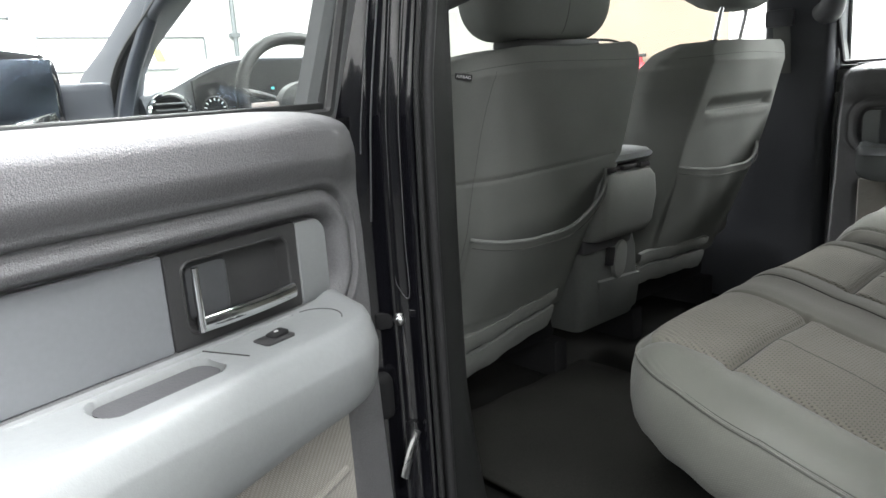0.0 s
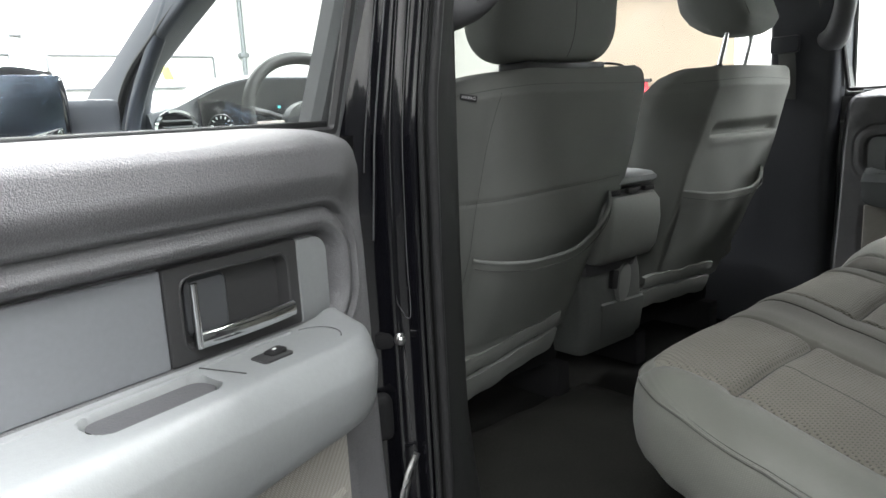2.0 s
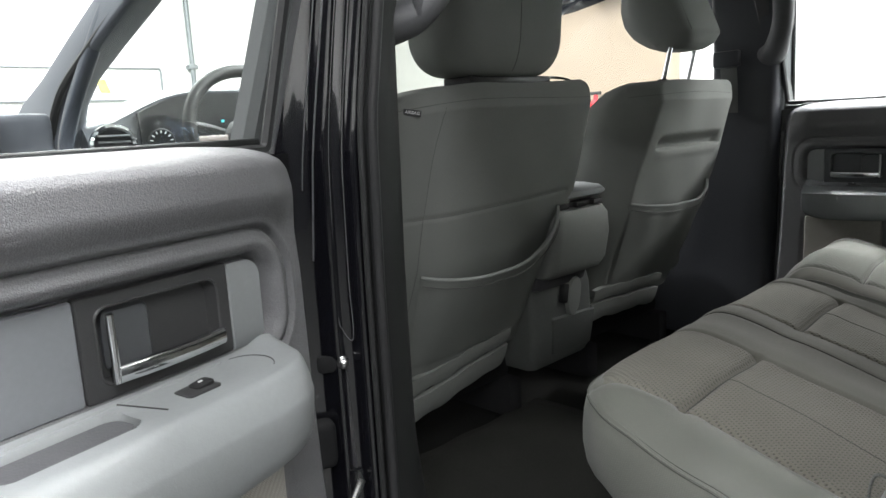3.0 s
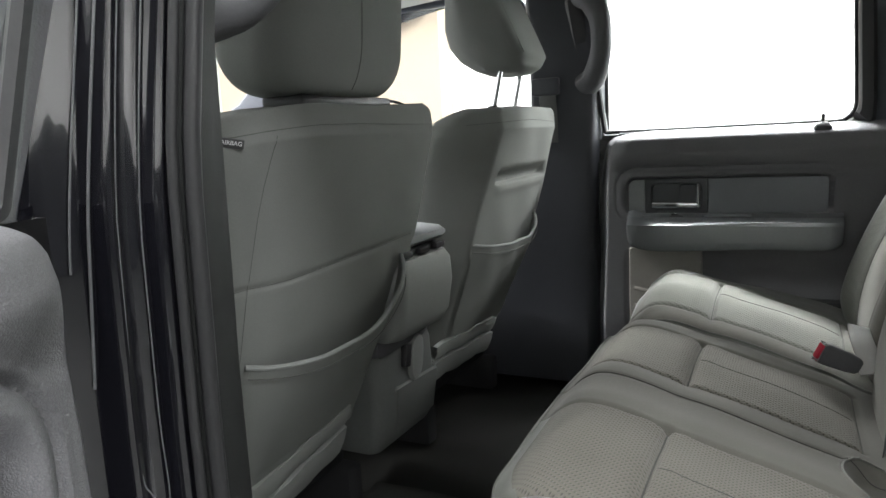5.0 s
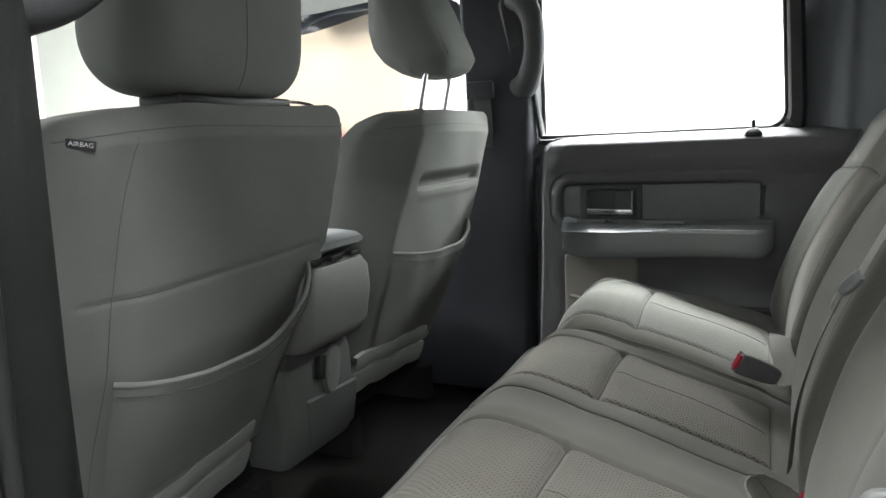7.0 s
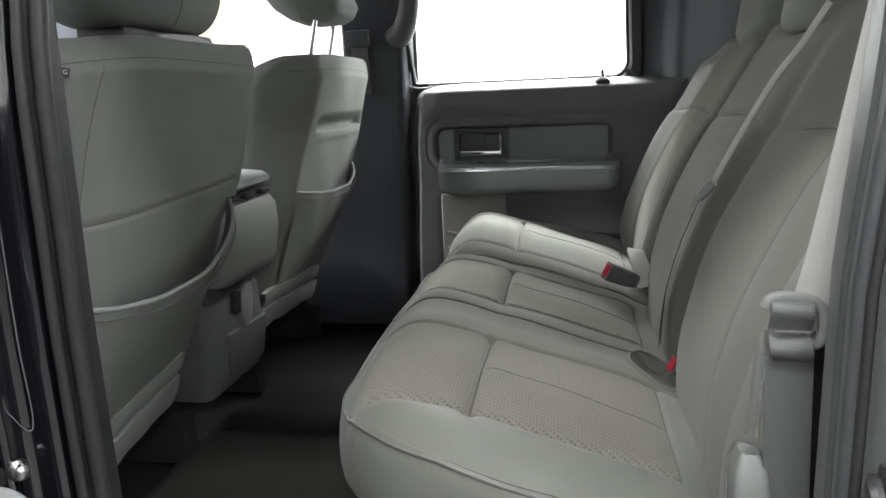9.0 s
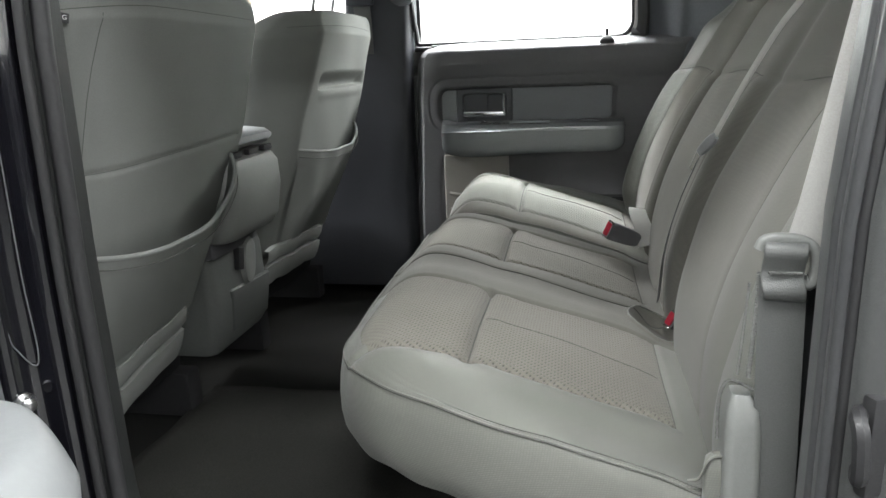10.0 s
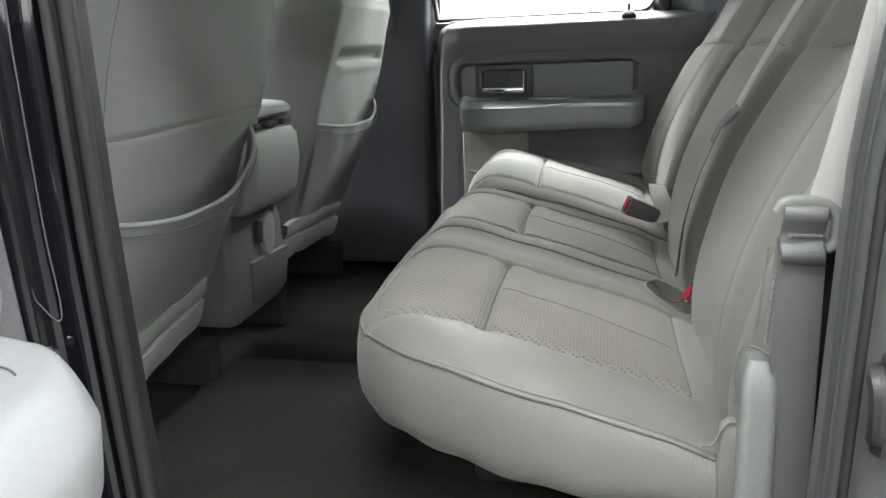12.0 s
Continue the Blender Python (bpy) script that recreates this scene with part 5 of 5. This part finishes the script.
        part(nm, sheet(np.array(rows)), BACKCLOTH if nm == "flap_hem" else FLAP, th, "" if nm == "flap_hem" else "pale grey lower seat flap")
    # cushion, base and runners
    cu = []
    for y, h in ((0.98, 0.05), (1.0, 0.085), (1.1, 0.10), (1.3, 0.11), (1.45, 0.11), (1.5, 0.09), (1.52, 0.05)):
        cu.append([(cx + a, y, 1.02 + b * h / 0.1) for a, b in rrect(0.54, 0.12, 0.045, 5)])
    part("cushion", loft(cu), CLOTH, th)
    part("seat_frame", box(cx, 1.22, 0.90, 0.42, 0.40, 0.09, 0.02), MATTBLACK, th)
    for dx in (-0.19, 0.19):
        part("runner", box(cx + dx, 1.24, 0.815, 0.045, 0.50, 0.09, 0.008), MATTBLACK, th)
    return th


seat1 = front_seat(1.122, -1, "grey cloth front seat beside the open door, headrest down")
seat2 = front_seat(1.822, 1, "grey cloth front passenger seat with a grab recess")
headrest("headrest", 1.130, 0.868, 1.532, 0.178, 0.25, 0.062, (-0.06, 0.06), "wide grey cloth headrest in its lowest position", 0.012)
raised_headrest(1.828, 0.848, 1.600)
part("headrest_plinth", box(1.155, 0.872, 1.525, 0.23, 0.07, 0.018, 0.006), BLACK, seat1)
part("trim_wire", tube(curve_pts([(1.30, 0.865, 1.526), (1.35, 0.90, 1.536), (1.42, 0.915, 1.536), (1.448, 0.91, 1.528), (1.45, 0.905, 1.512)], 16), 0.0028), BLACK, seat1)

TAGM = pose(0.879, rear_y((0.879 - 1.122) / 0.294, 1.472, -1) - 0.0035, 1.472, 9, 10, -34)
bm = box(0, 0, 0, 0.029, 0.004, 0.011, 0.0015)
bmesh.ops.transform(bm, matrix=TAGM, verts=bm.verts)
tag = part("airbag_tag", bm, BEZEL, seat1, "small black woven tag with white lettering")
txt = bpy.data.curves.new("lettering", "FONT")
txt.body, txt.size, txt.align_x, txt.align_y, txt.extrude = "AIRBAG", 0.0068, "CENTER", "CENTER", 0.0002
dg = new("lettering", txt)
me = bpy.data.meshes.new_from_object(dg.evaluated_get(bpy.context.evaluated_depsgraph_get()))
bpy.data.objects.remove(dg)
me.materials.clear()
me.materials.append(WHITE)
lt = new("lettering", me)
lt.matrix_basis = TAGM @ pose(0, -0.0024, 0.0005, 90, 0, 0)
lt.parent = tag

# ---- centre seat section with its folded armrest ----
cs = thing("centre_console", (1.41, 1.1, 0.85), "grey folded centre seat section between the front seats", "console")
lo = []
for z, w, y0 in ((1.100, 0.18, 0.905), (1.108, 0.208, 0.885), (1.13, 0.224, 0.872), (1.19, 0.228, 0.862), (1.235, 0.218, 0.862), (1.252, 0.195, 0.868), (1.258, 0.175, 0.88)):
    lo.append([(1.419 + a, y0 + 0.05 + b, z) for a, b in rrect(w, 0.10, 0.028, 6)])
part("armrest_end", loft(lo), FLAP, cs)
lo = []
for y, h in ((0.875, 0.012), (0.885, 0.028), (0.92, 0.035), (1.1, 0.036), (1.3, 0.036), (1.33, 0.025)):
    lo.append([(1.418 + a, y, 1.285 + b * h / 0.036) for a, b in rrect(0.20, 0.036, 0.015, 4)])
part("armrest_lid", loft(lo), PALE, cs, "pale grey armrest lid")
for dx in (-0.065, 0.0, 0.065):
    part("hinge", box(1.412 + dx, 0.872, 1.263, 0.036, 0.012, 0.011, 0.003), BLACK, cs)
part("hinge_gap", box(1.412, 0.90, 1.262, 0.18, 0.04, 0.008, 0.002), BLACK, cs)
part("body", box(1.412, 1.12, 1.17, 0.20, 0.40, 0.20, 0.02), MIDTRIM, cs)
lo = []
for z, w, y0 in ((0.885, 0.215, 0.945), (0.90, 0.225, 0.935), (0.98, 0.23, 0.925), (1.06, 0.235, 0.93), (1.115, 0.225, 0.945)):
    lo.append([(1.425 + a, y0 + 0.10 + b, z) for a, b in rrect(w, 0.20, 0.02, 5)])
part("pedestal", loft(lo), CONSOLE, cs)
lo = []
for z, w, y0 in ((0.905, 0.150, 0.936), (0.912, 0.160, 0.930), (0.985, 0.172, 0.921), (0.994, 0.172, 0.921), (0.998, 0.168, 0.925)):
    lo.append([(1.455 + a, y0 + 0.02 + b, z - 0.05 * a) for a, b in rrect(w, 0.04, 0.007, 4)])
part("pedestal_ledge", loft(lo), CONSOLE, cs, "shallow grey tray front")
lo = []
for y, k in ((0.955, 1.0), (0.922, 1.0), (0.917, 0.93), (0.915, 0.7)):
    lo.append([(1.452 + 0.024 * k * c + 0.008 * s_, y, 1.040 + 0.046 * k * s_) for c, s_ in ((math.cos(a), math.copysign(abs(math.sin(a)) ** 0.7, math.sin(a))) for a in np.linspace(0, 2 * math.pi, 33)[:-1])])
part("socket_cover", loft(lo), FLAP, cs)
part("socket_notch", box(1.418, 0.925, 1.052, 0.022, 0.014, 0.045, 0.004, rot=(0, 12, 0)), BLACK, cs)
part("kick_plate", box(1.44, 0.955, 0.90, 0.19, 0.02, 0.03, 0.006), CONSOLE, cs)


# ---- belts and buckles ----
def strap(name, path, width, across, parent=None, thick=0.0014, label="", material=WEB):
    return part(name, sweep(path, rrect(thick, width, thick * 0.45, 2), across), material, parent, label)


b1 = thing("seat_belt", (0.80, 0.09, 0.9), "grey seat belt webbing with its tongue beside the rear seat", "seat belt", "rear belts")
AC1 = (0.15, 0.99, 0)
strap("webbing", curve_pts([(0.792, 0.092, 0.86), (0.791, 0.093, 0.97), (0.790, 0.097, 1.08), (0.788, 0.101, 1.18), (0.787, 0.103, 1.225)], 20), 0.037, AC1, b1)
# same belt; its upper run is coloured paler to look lit
strap("webbing", curve_pts([(0.795, 0.088, 1.240), (0.793, 0.080, 1.275), (0.792, 0.069, 1.34), (0.793, 0.056, 1.42), (0.805, 0.02, 1.62), (0.83, -0.03, 1.80)], 24), 0.030, AC1, b1, material=LITPALEWEB)
tn = part("tongue", sweep(curve_pts([(0.790, 0.101, 1.2500), (0.783, 0.103, 1.2520), (0.7785, 0.104, 1.2455), (0.782, 0.104, 1.236), (0.7845, 0.104, 1.229), (0.7835, 0.104, 1.222), (0.779, 0.103, 1.213), (0.7815, 0.102, 1.206), (0.786, 0.102, 1.2045)], 40), rrect(0.0032, 0.033, 0.0014, 3), AC1), WEB, b1, "folded shiny webbing round the belt tongue")
part("fold_stitches", box(0.7805, 0.103, 1.2285, 0.003, 0.026, 0.0016, 0), PALE_THREAD, tn)
part("tongue_loop", sweep(curve_pts([(0.790, 0.122, 1.246), (0.789, 0.117, 1.2545), (0.789, 0.100, 1.2555), (0.789, 0.086, 1.252), (0.788, 0.0785, 1.243), (0.787, 0.0775, 1.226), (0.787, 0.0825, 1.2165), (0.788, 0.088, 1.222)], 32), rrect(0.010, 0.008, 0.0035, 3), (1, 0, 0)), FLAP, tn, "pale grey plastic loop")

# black strip put in for the shadowed gap between seat and pillar
part("dark_gap_strip", box(0.806, 0.060, 1.02, 0.012, 0.036, 0.40, 0.004), MATTBLACK, rear1)
b2 = thing("seat_belt", (1.30, 0.05, 1.0), "grey seat belt of the middle seat hanging over the backrest", "seat belt", "rear belts")
AC2 = (0.62, 0.41, 0.47)
# hanging run coloured brighter than the lower one for the light on it
strap("webbing", curve_pts([(1.158, -0.029, 1.520), (1.181, -0.006, 1.472), (1.208, 0.017, 1.430), (1.246, 0.049, 1.354), (1.279, 0.075, 1.285)], 24), 0.0095, AC2, b2, material=LITBELT)
strap("webbing", curve_pts([(1.330, 0.088, 1.245), (1.328, 0.112, 1.180), (1.335, 0.130, 1.10), (1.34, 0.137, 1.01)], 20), 0.026, (0.95, -0.25, 0.2), b2)
mid = curve_pts([(1.274, 0.073, 1.288), (1.290, 0.080, 1.275), (1.312, 0.088, 1.259)], 10)
tn2 = part("tongue", sweep(mid, rrect(0.009, 0.017, 0.0035, 3), AC2, scale=[1 - 0.3 * abs(2 * k / (len(mid) - 1) - 1) ** 3 for k in range(len(mid))]), PALE, b2, "grey plastic belt tongue")
part("tongue_slot", sweep([(1.284, 0.0735, 1.282), (1.290, 0.0762, 1.277)], rrect(0.005, 0.0125, 0.001, 2), AC2), BLACK, tn2, "dark slot for the webbing")
part("tongue_plate", sweep([(1.312, 0.089, 1.259), (1.330, 0.092, 1.243), (1.345, 0.094, 1.229)], rrect(0.0025, 0.010, 0.001, 2), AC2), CHROME, b2, "chromed tongue plate")


def buckle(base, tip, across, label, w=1.0, body=MATTBLACK):
    """A buckle from its base to the tip that holds the button; across: the way of its wide side."""
    th = thing("buckle", base, label, "buckle", "rear buckles")
    d = Vector(tip) - Vector(base)
    L = d.length
    ez = d.normalized()
    ex = (Vector(across) - ez * Vector(across).dot(ez)).normalized()
    ey = ez.cross(ex)
    m = Matrix.Translation(base) @ Matrix((ex, ey, ez)).transposed().to_4x4()

    def placed(name, bm, material, lab=""):
        bmesh.ops.transform(bm, matrix=m, verts=bm.verts)
        return part(name, bm, material, th, lab)

    placed("body", loft([[(a * k * w, b * k * w, z * L) for a, b in rrect(0.040, 0.022, 0.008, 4)] for z, k in ((0, 0.55), (0.06, 0.75), (0.3, 0.90), (0.85, 1.0), (0.95, 0.98), (1.0, 0.92))]), body)
    placed("button", box(0.002 * w, 0.002 * w, L, 0.031 * w, 0.015 * w, 0.009, 0.003), RED, "red release button")
    for sx in (-1, 1):
        placed("slot_end", box(sx * 0.0175 * w, 0.0, L + 0.001, 0.004 * w, 0.017 * w, 0.007, 0.001), CHROME, "bright metal end of the slot")
    return th


buckle((1.314, 0.086, 0.980), (1.276, 0.123, 1.000), (0.05, -0.45, 0.85), "grey buckle with a red button in the bench recess", 0.76, MIDTRIM)
buckle((1.640, 0.146, 1.036), (1.612, 0.208, 1.066), (0.10, -0.55, 0.8), "dark grey buckle with a red button on the bench", 0.95, MIDTRIM)
lb = thing("lap_strap", (1.70, 0.14, 1.05), "pale grey lap belt loop lying on the bench", "seat belt")
strap("webbing", curve_pts([(1.800, 0.135, 1.055), (1.760, 0.140, 1.076), (1.722, 0.143, 1.083), (1.685, 0.141, 1.074), (1.655, 0.135, 1.057), (1.630, 0.128, 1.028)], 40), 0.036, (0.35, 0.93, 0.1), lb, 0.004, material=LITPALEWEB)

b3 = thing("seat_belt", (2.09, 0.84, 1.3), "grey front belt webbing hanging on the far pillar", "seat belt")
strap("webbing", [(2.092, 0.842, 1.58), (2.105, 0.842, 1.52), (2.118, 0.845, 1.44)], 0.046, (0, 1, 0), b3)
part("guide_loop", box(2.085, 0.842, 1.585, 0.02, 0.075, 0.045, 0.008), FARTRIM, b3)

# ---- front of the cab ----
def front_door(name, mx, trim, label):
    th = thing(name, (mx(0.66), 1.3, SILLZ), label, "door", kind="structure")
    part("outer_skin", box(mx(0.585), 1.36, 1.10, 0.07, 0.98, 0.66, 0.02), PAINT, th, "glossy black door skin")
    part("trim_panel", box(mx(0.66), 1.36, 1.12, 0.075, 0.94, 0.64, 0.03, 3), trim, th)
    outline = [(0.925, 1.41), (0.925, 1.76), (0.96, 1.825), (1.05, 1.847), (1.20, 1.853), (1.33, 1.848), (1.45, 1.815), (1.57, 1.735), (1.69, 1.61), (1.76, 1.52), (1.79, 1.42), (1.76, 1.41), (1.30, 1.408)]
    pts = curve_pts([(y, z) for y, z in outline], 72, closed=True)
    path = [(mx(0.662 + 0.20 * max(0, z - 1.445)), y, z) for y, z in pts]
    fr = part("window_frame", sweep(path, rrect(0.03, 0.030, 0.008, 3), (1, 0, 0), closed=True), FRAMESHEEN, th)
    c = [(mx(0.660 + 0.20 * max(0, z - 1.445)), y, z) for y, z in pts]
    k = len(c)
    pn = part("pane", mesh_bm(c + [(x + 0.004, y, z) for x, y, z in c], [tuple(range(k)), tuple(range(2 * k - 1, k - 1, -1))]), CLEAR, th, "clear window glass", smooth=False)
    pn.visible_shadow = False
    return th


# mirrored doors: the far one takes the darker trim colour
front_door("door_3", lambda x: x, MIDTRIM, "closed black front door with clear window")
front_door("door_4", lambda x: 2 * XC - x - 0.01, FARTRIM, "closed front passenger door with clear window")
for mx, nm in ((lambda x: x, "windscreen_pillar_west"), (lambda x: 2 * XC - x, "windscreen_pillar_east")):
    lo = []
    low = [((1.60, 1.662), (1.78, 1.690), 0.035), ((1.76, 1.60), (1.97, 1.615), 0.025), ((1.82, 1.54), (2.12, 1.56), 0.01), ((1.86, 1.445), (2.24, 1.50), 0.0), ((1.87, 1.36), (2.30, 1.36), 0.0)]
    if nm.endswith("west"):
        edges = [((1.27, 1.80), (1.40, 1.85), 0.075), ((1.44, 1.725), (1.60, 1.765), 0.05)] + low
    else:
        edges = [((1.22, 1.885), (1.36, 1.92), 0.09), ((1.45, 1.835), (1.62, 1.87), 0.06), ((1.58, 1.735), (1.76, 1.79), 0.04)] + low[1:]
    for (y0, z0), (y1, z1), xo in edges:
        c, d = np.array(((y0 + y1) / 2, (z0 + z1) / 2)), np.array((y1 - y0, z1 - z0))
        L = np.linalg.norm(d)
        lo.append([(mx(0.695 + xo + b), *(c + d / L * a)) for a, b in rrect(L, 0.075, 0.02, 4)])
    ob = tagged(part(nm, loft(lo), PILLARG), "slanting dark windscreen pillar", "pillar", kind="structure")
    if nm.endswith("west"):
        part("pillar_bead", tube(curve_pts([(mx(0.735), 1.33, 1.80), (mx(0.70), 1.63, 1.665), (mx(0.668), 1.80, 1.56), (mx(0.655), 1.90, 1.42)], 16), 0.010), RUBBER, ob)
hdr = tagged(part("windscreen_header", tube(curve_pts([(0.80, 1.44, 1.865), (XC, 1.50, 1.875), (2.12, 1.44, 1.865)], 20), 0.02), LINER), "pale trimmed windscreen header", "trim", kind="structure")

dash = thing("dashboard", (XC, 1.9, 1.2), "dark grained dashboard with hooded dials", "dashboard")
lo = []
for x in np.linspace(0.72, 2.20, 40):
    hood = 0.095 * math.exp(-((x - 1.10) / 0.28) ** 4)
    top = 1.490 + hood
    lo.append([(x, 1.80 - 0.02 * (hood / 0.095), 1.10), (x, 1.77, 1.30), (x, 1.785, 1.40), (x, 1.80, 1.44), (x, 1.83 - 0.03 * hood / 0.095, top - 0.012), (x, 1.86, top), (x, 1.95, top + 0.004), (x, 2.10, 1.45 + hood * 0.3), (x, 2.25, 1.40), (x, 2.25, 1.10)])
part("top_pad", loft(lo), DASH, dash)
cx = np.linspace(0.845, 1.37, 27)
arch = [(x, 1.478 + 0.095 * math.exp(-((x - 1.10) / 0.28) ** 4) - 0.006) for x in cx]
face = arch + [(x, 1.432) for x in cx[::-1]]
part("cluster_face", loft([[(x, y, z) for x, z in face] for y in (1.812, 1.7972)]), MATTBLACK, dash, "black dial panel under the hood")
for x, r in ((0.897, 0.036), (1.19, 0.040)):
    dl = part("dial", loft([[(x + rr * math.cos(a), y, 1.444 + rr * math.sin(a)) for a in np.linspace(0, 2 * math.pi, 25)[:-1]] for y, rr in ((1.803, r), (1.797, r), (1.795, r * 0.93), (1.799, r * 0.9))]), BEZEL, dash)
    for k in range(11):
        a = radians(220 - 26 * k)
        part("dial_mark", box(x + (r - 0.009) * math.cos(a), 1.7965, 1.444 + (r - 0.009) * math.sin(a), 0.007, 0.002, 0.0024, 0, rot=(0, -math.degrees(a), 0)), WHITE, dl)
part("display", box(1.07, 1.794, 1.492, 0.008, 0.004, 0.007, 0.001), TEAL, dash, "small lit teal display")
part("display", box(0.985, 1.794, 1.497, 0.012, 0.004, 0.009, 0.001), TEAL, dash, "small lit teal display")
vt = part("air_vent", ring([[(0.769 + (0.045 + o) * math.cos(a), 1.775 - n, 1.444 + (0.038 + o) * math.sin(a)) for o, n in ((0, 0), (0.006, 0.008), (0.012, 0.002), (0.012, -0.01))] for a in np.linspace(0, 2 * math.pi, 29)[:-1]]), CHROME, dash, "round air vent with a chrome ring")
part("vent_well", loft([[(0.769 + r * math.cos(a), y, 1.444 + 0.85 * r * math.sin(a)) for a in np.linspace(0, 2 * math.pi, 21)[:-1]] for y, r in ((1.79, 0.046), (1.776, 0.046), (1.782, 0.03))]), BLACK, vt)
for k in range(4):
    part("vent_slat", box(0.769, 1.768, 1.421 + 0.015 * k, 0.075, 0.012, 0.003, 0.001, rot=(20, 0, 0)), MIDTRIM, vt)

wh = thing("steering_wheel", (1.105, 1.62, 1.40), "dark leather steering wheel with brown lower spokes", "steering wheel")
WM = pose(1.085, 1.62, 1.443, -24, 0, 0)
rim = [WM @ Vector((0.19 * math.cos(a), 0, 0.19 * math.sin(a))) for a in np.linspace(0, 2 * math.pi, 49)[:-1]]
part("rim", tube([tuple(p) for p in rim], 0.0165, tuple(WM.to_3x3() @ Vector((0, 1, 0))), 12, closed=True), WHEEL, wh)
hub = []
for d, r in ((0.03, 0.05), (0.02, 0.075), (-0.01, 0.085), (-0.025, 0.075), (-0.03, 0.04)):
    hub.append([tuple(WM @ Vector((r * 1.15 * math.cos(a), d + 0.03, r * math.sin(a) - 0.01))) for a in np.linspace(0, 2 * math.pi, 25)[:-1]])
part("hub", loft(hub), WHEEL, wh, "dark padded hub")
for sx in (-1, 1):
    part("spoke", sweep([tuple(WM @ Vector(p)) for p in ((sx * 0.06, 0.025, 0.0), (sx * 0.12, 0.015, -0.004), (sx * 0.183, 0.0, -0.012))], rrect(0.016, 0.045, 0.006, 3), tuple(WM.to_3x3() @ Vector((0, 0, 1)))), WOOD, wh)
part("column", tube([(1.085, 1.66, 1.43), (1.085, 1.82, 1.39)], 0.04), BLACK, wh)
part("stalk", tube([(1.06, 1.73, 1.455), (0.98, 1.70, 1.475), (0.93, 1.69, 1.485)], 0.009), MIDTRIM, wh)

mr = thing("door_mirror", (0.45, 1.75, 1.42), "black door mirror with a bright strip as its reflection", "mirror")
lo = []
for x, h, d in ((0.22, 0.06, 0.05), (0.23, 0.09, 0.09), (0.30, 0.105, 0.12), (0.42, 0.11, 0.13), (0.49, 0.10, 0.12), (0.515, 0.085, 0.09), (0.522, 0.06, 0.06)):
    lo.append([(x, 1.78 + a * d / 0.1, 1.490 + b * h / 0.05) for a, b in rrect(0.1, 0.1, 0.03, 5)])
part("shell", loft(lo), PAINT, mr)
part("mirror_glass", box(0.37, 1.712, 1.490, 0.26, 0.006, 0.17, 0.003), MIRRORG, mr)
part("stem", box(0.575, 1.80, 1.475, 0.13, 0.05, 0.10, 0.020, 3), PILLARG, mr)
# chrome strip added where the mirror shows a white reflection
part("reflection_strip", box(0.455, 1.704, 1.432, 0.085, 0.012, 0.045, 0.006, rot=(0, -14, 0)), CHROME, mr, "bright strip added for the reflection low in the mirror")
tagged(part("window_sticker", box(0.792, 1.86, 1.590, 0.024, 0.002, 0.045, 0, rot=(-40, 0, 0)), YELLOW), "yellow paper sticker inside the windscreen", "sticker")
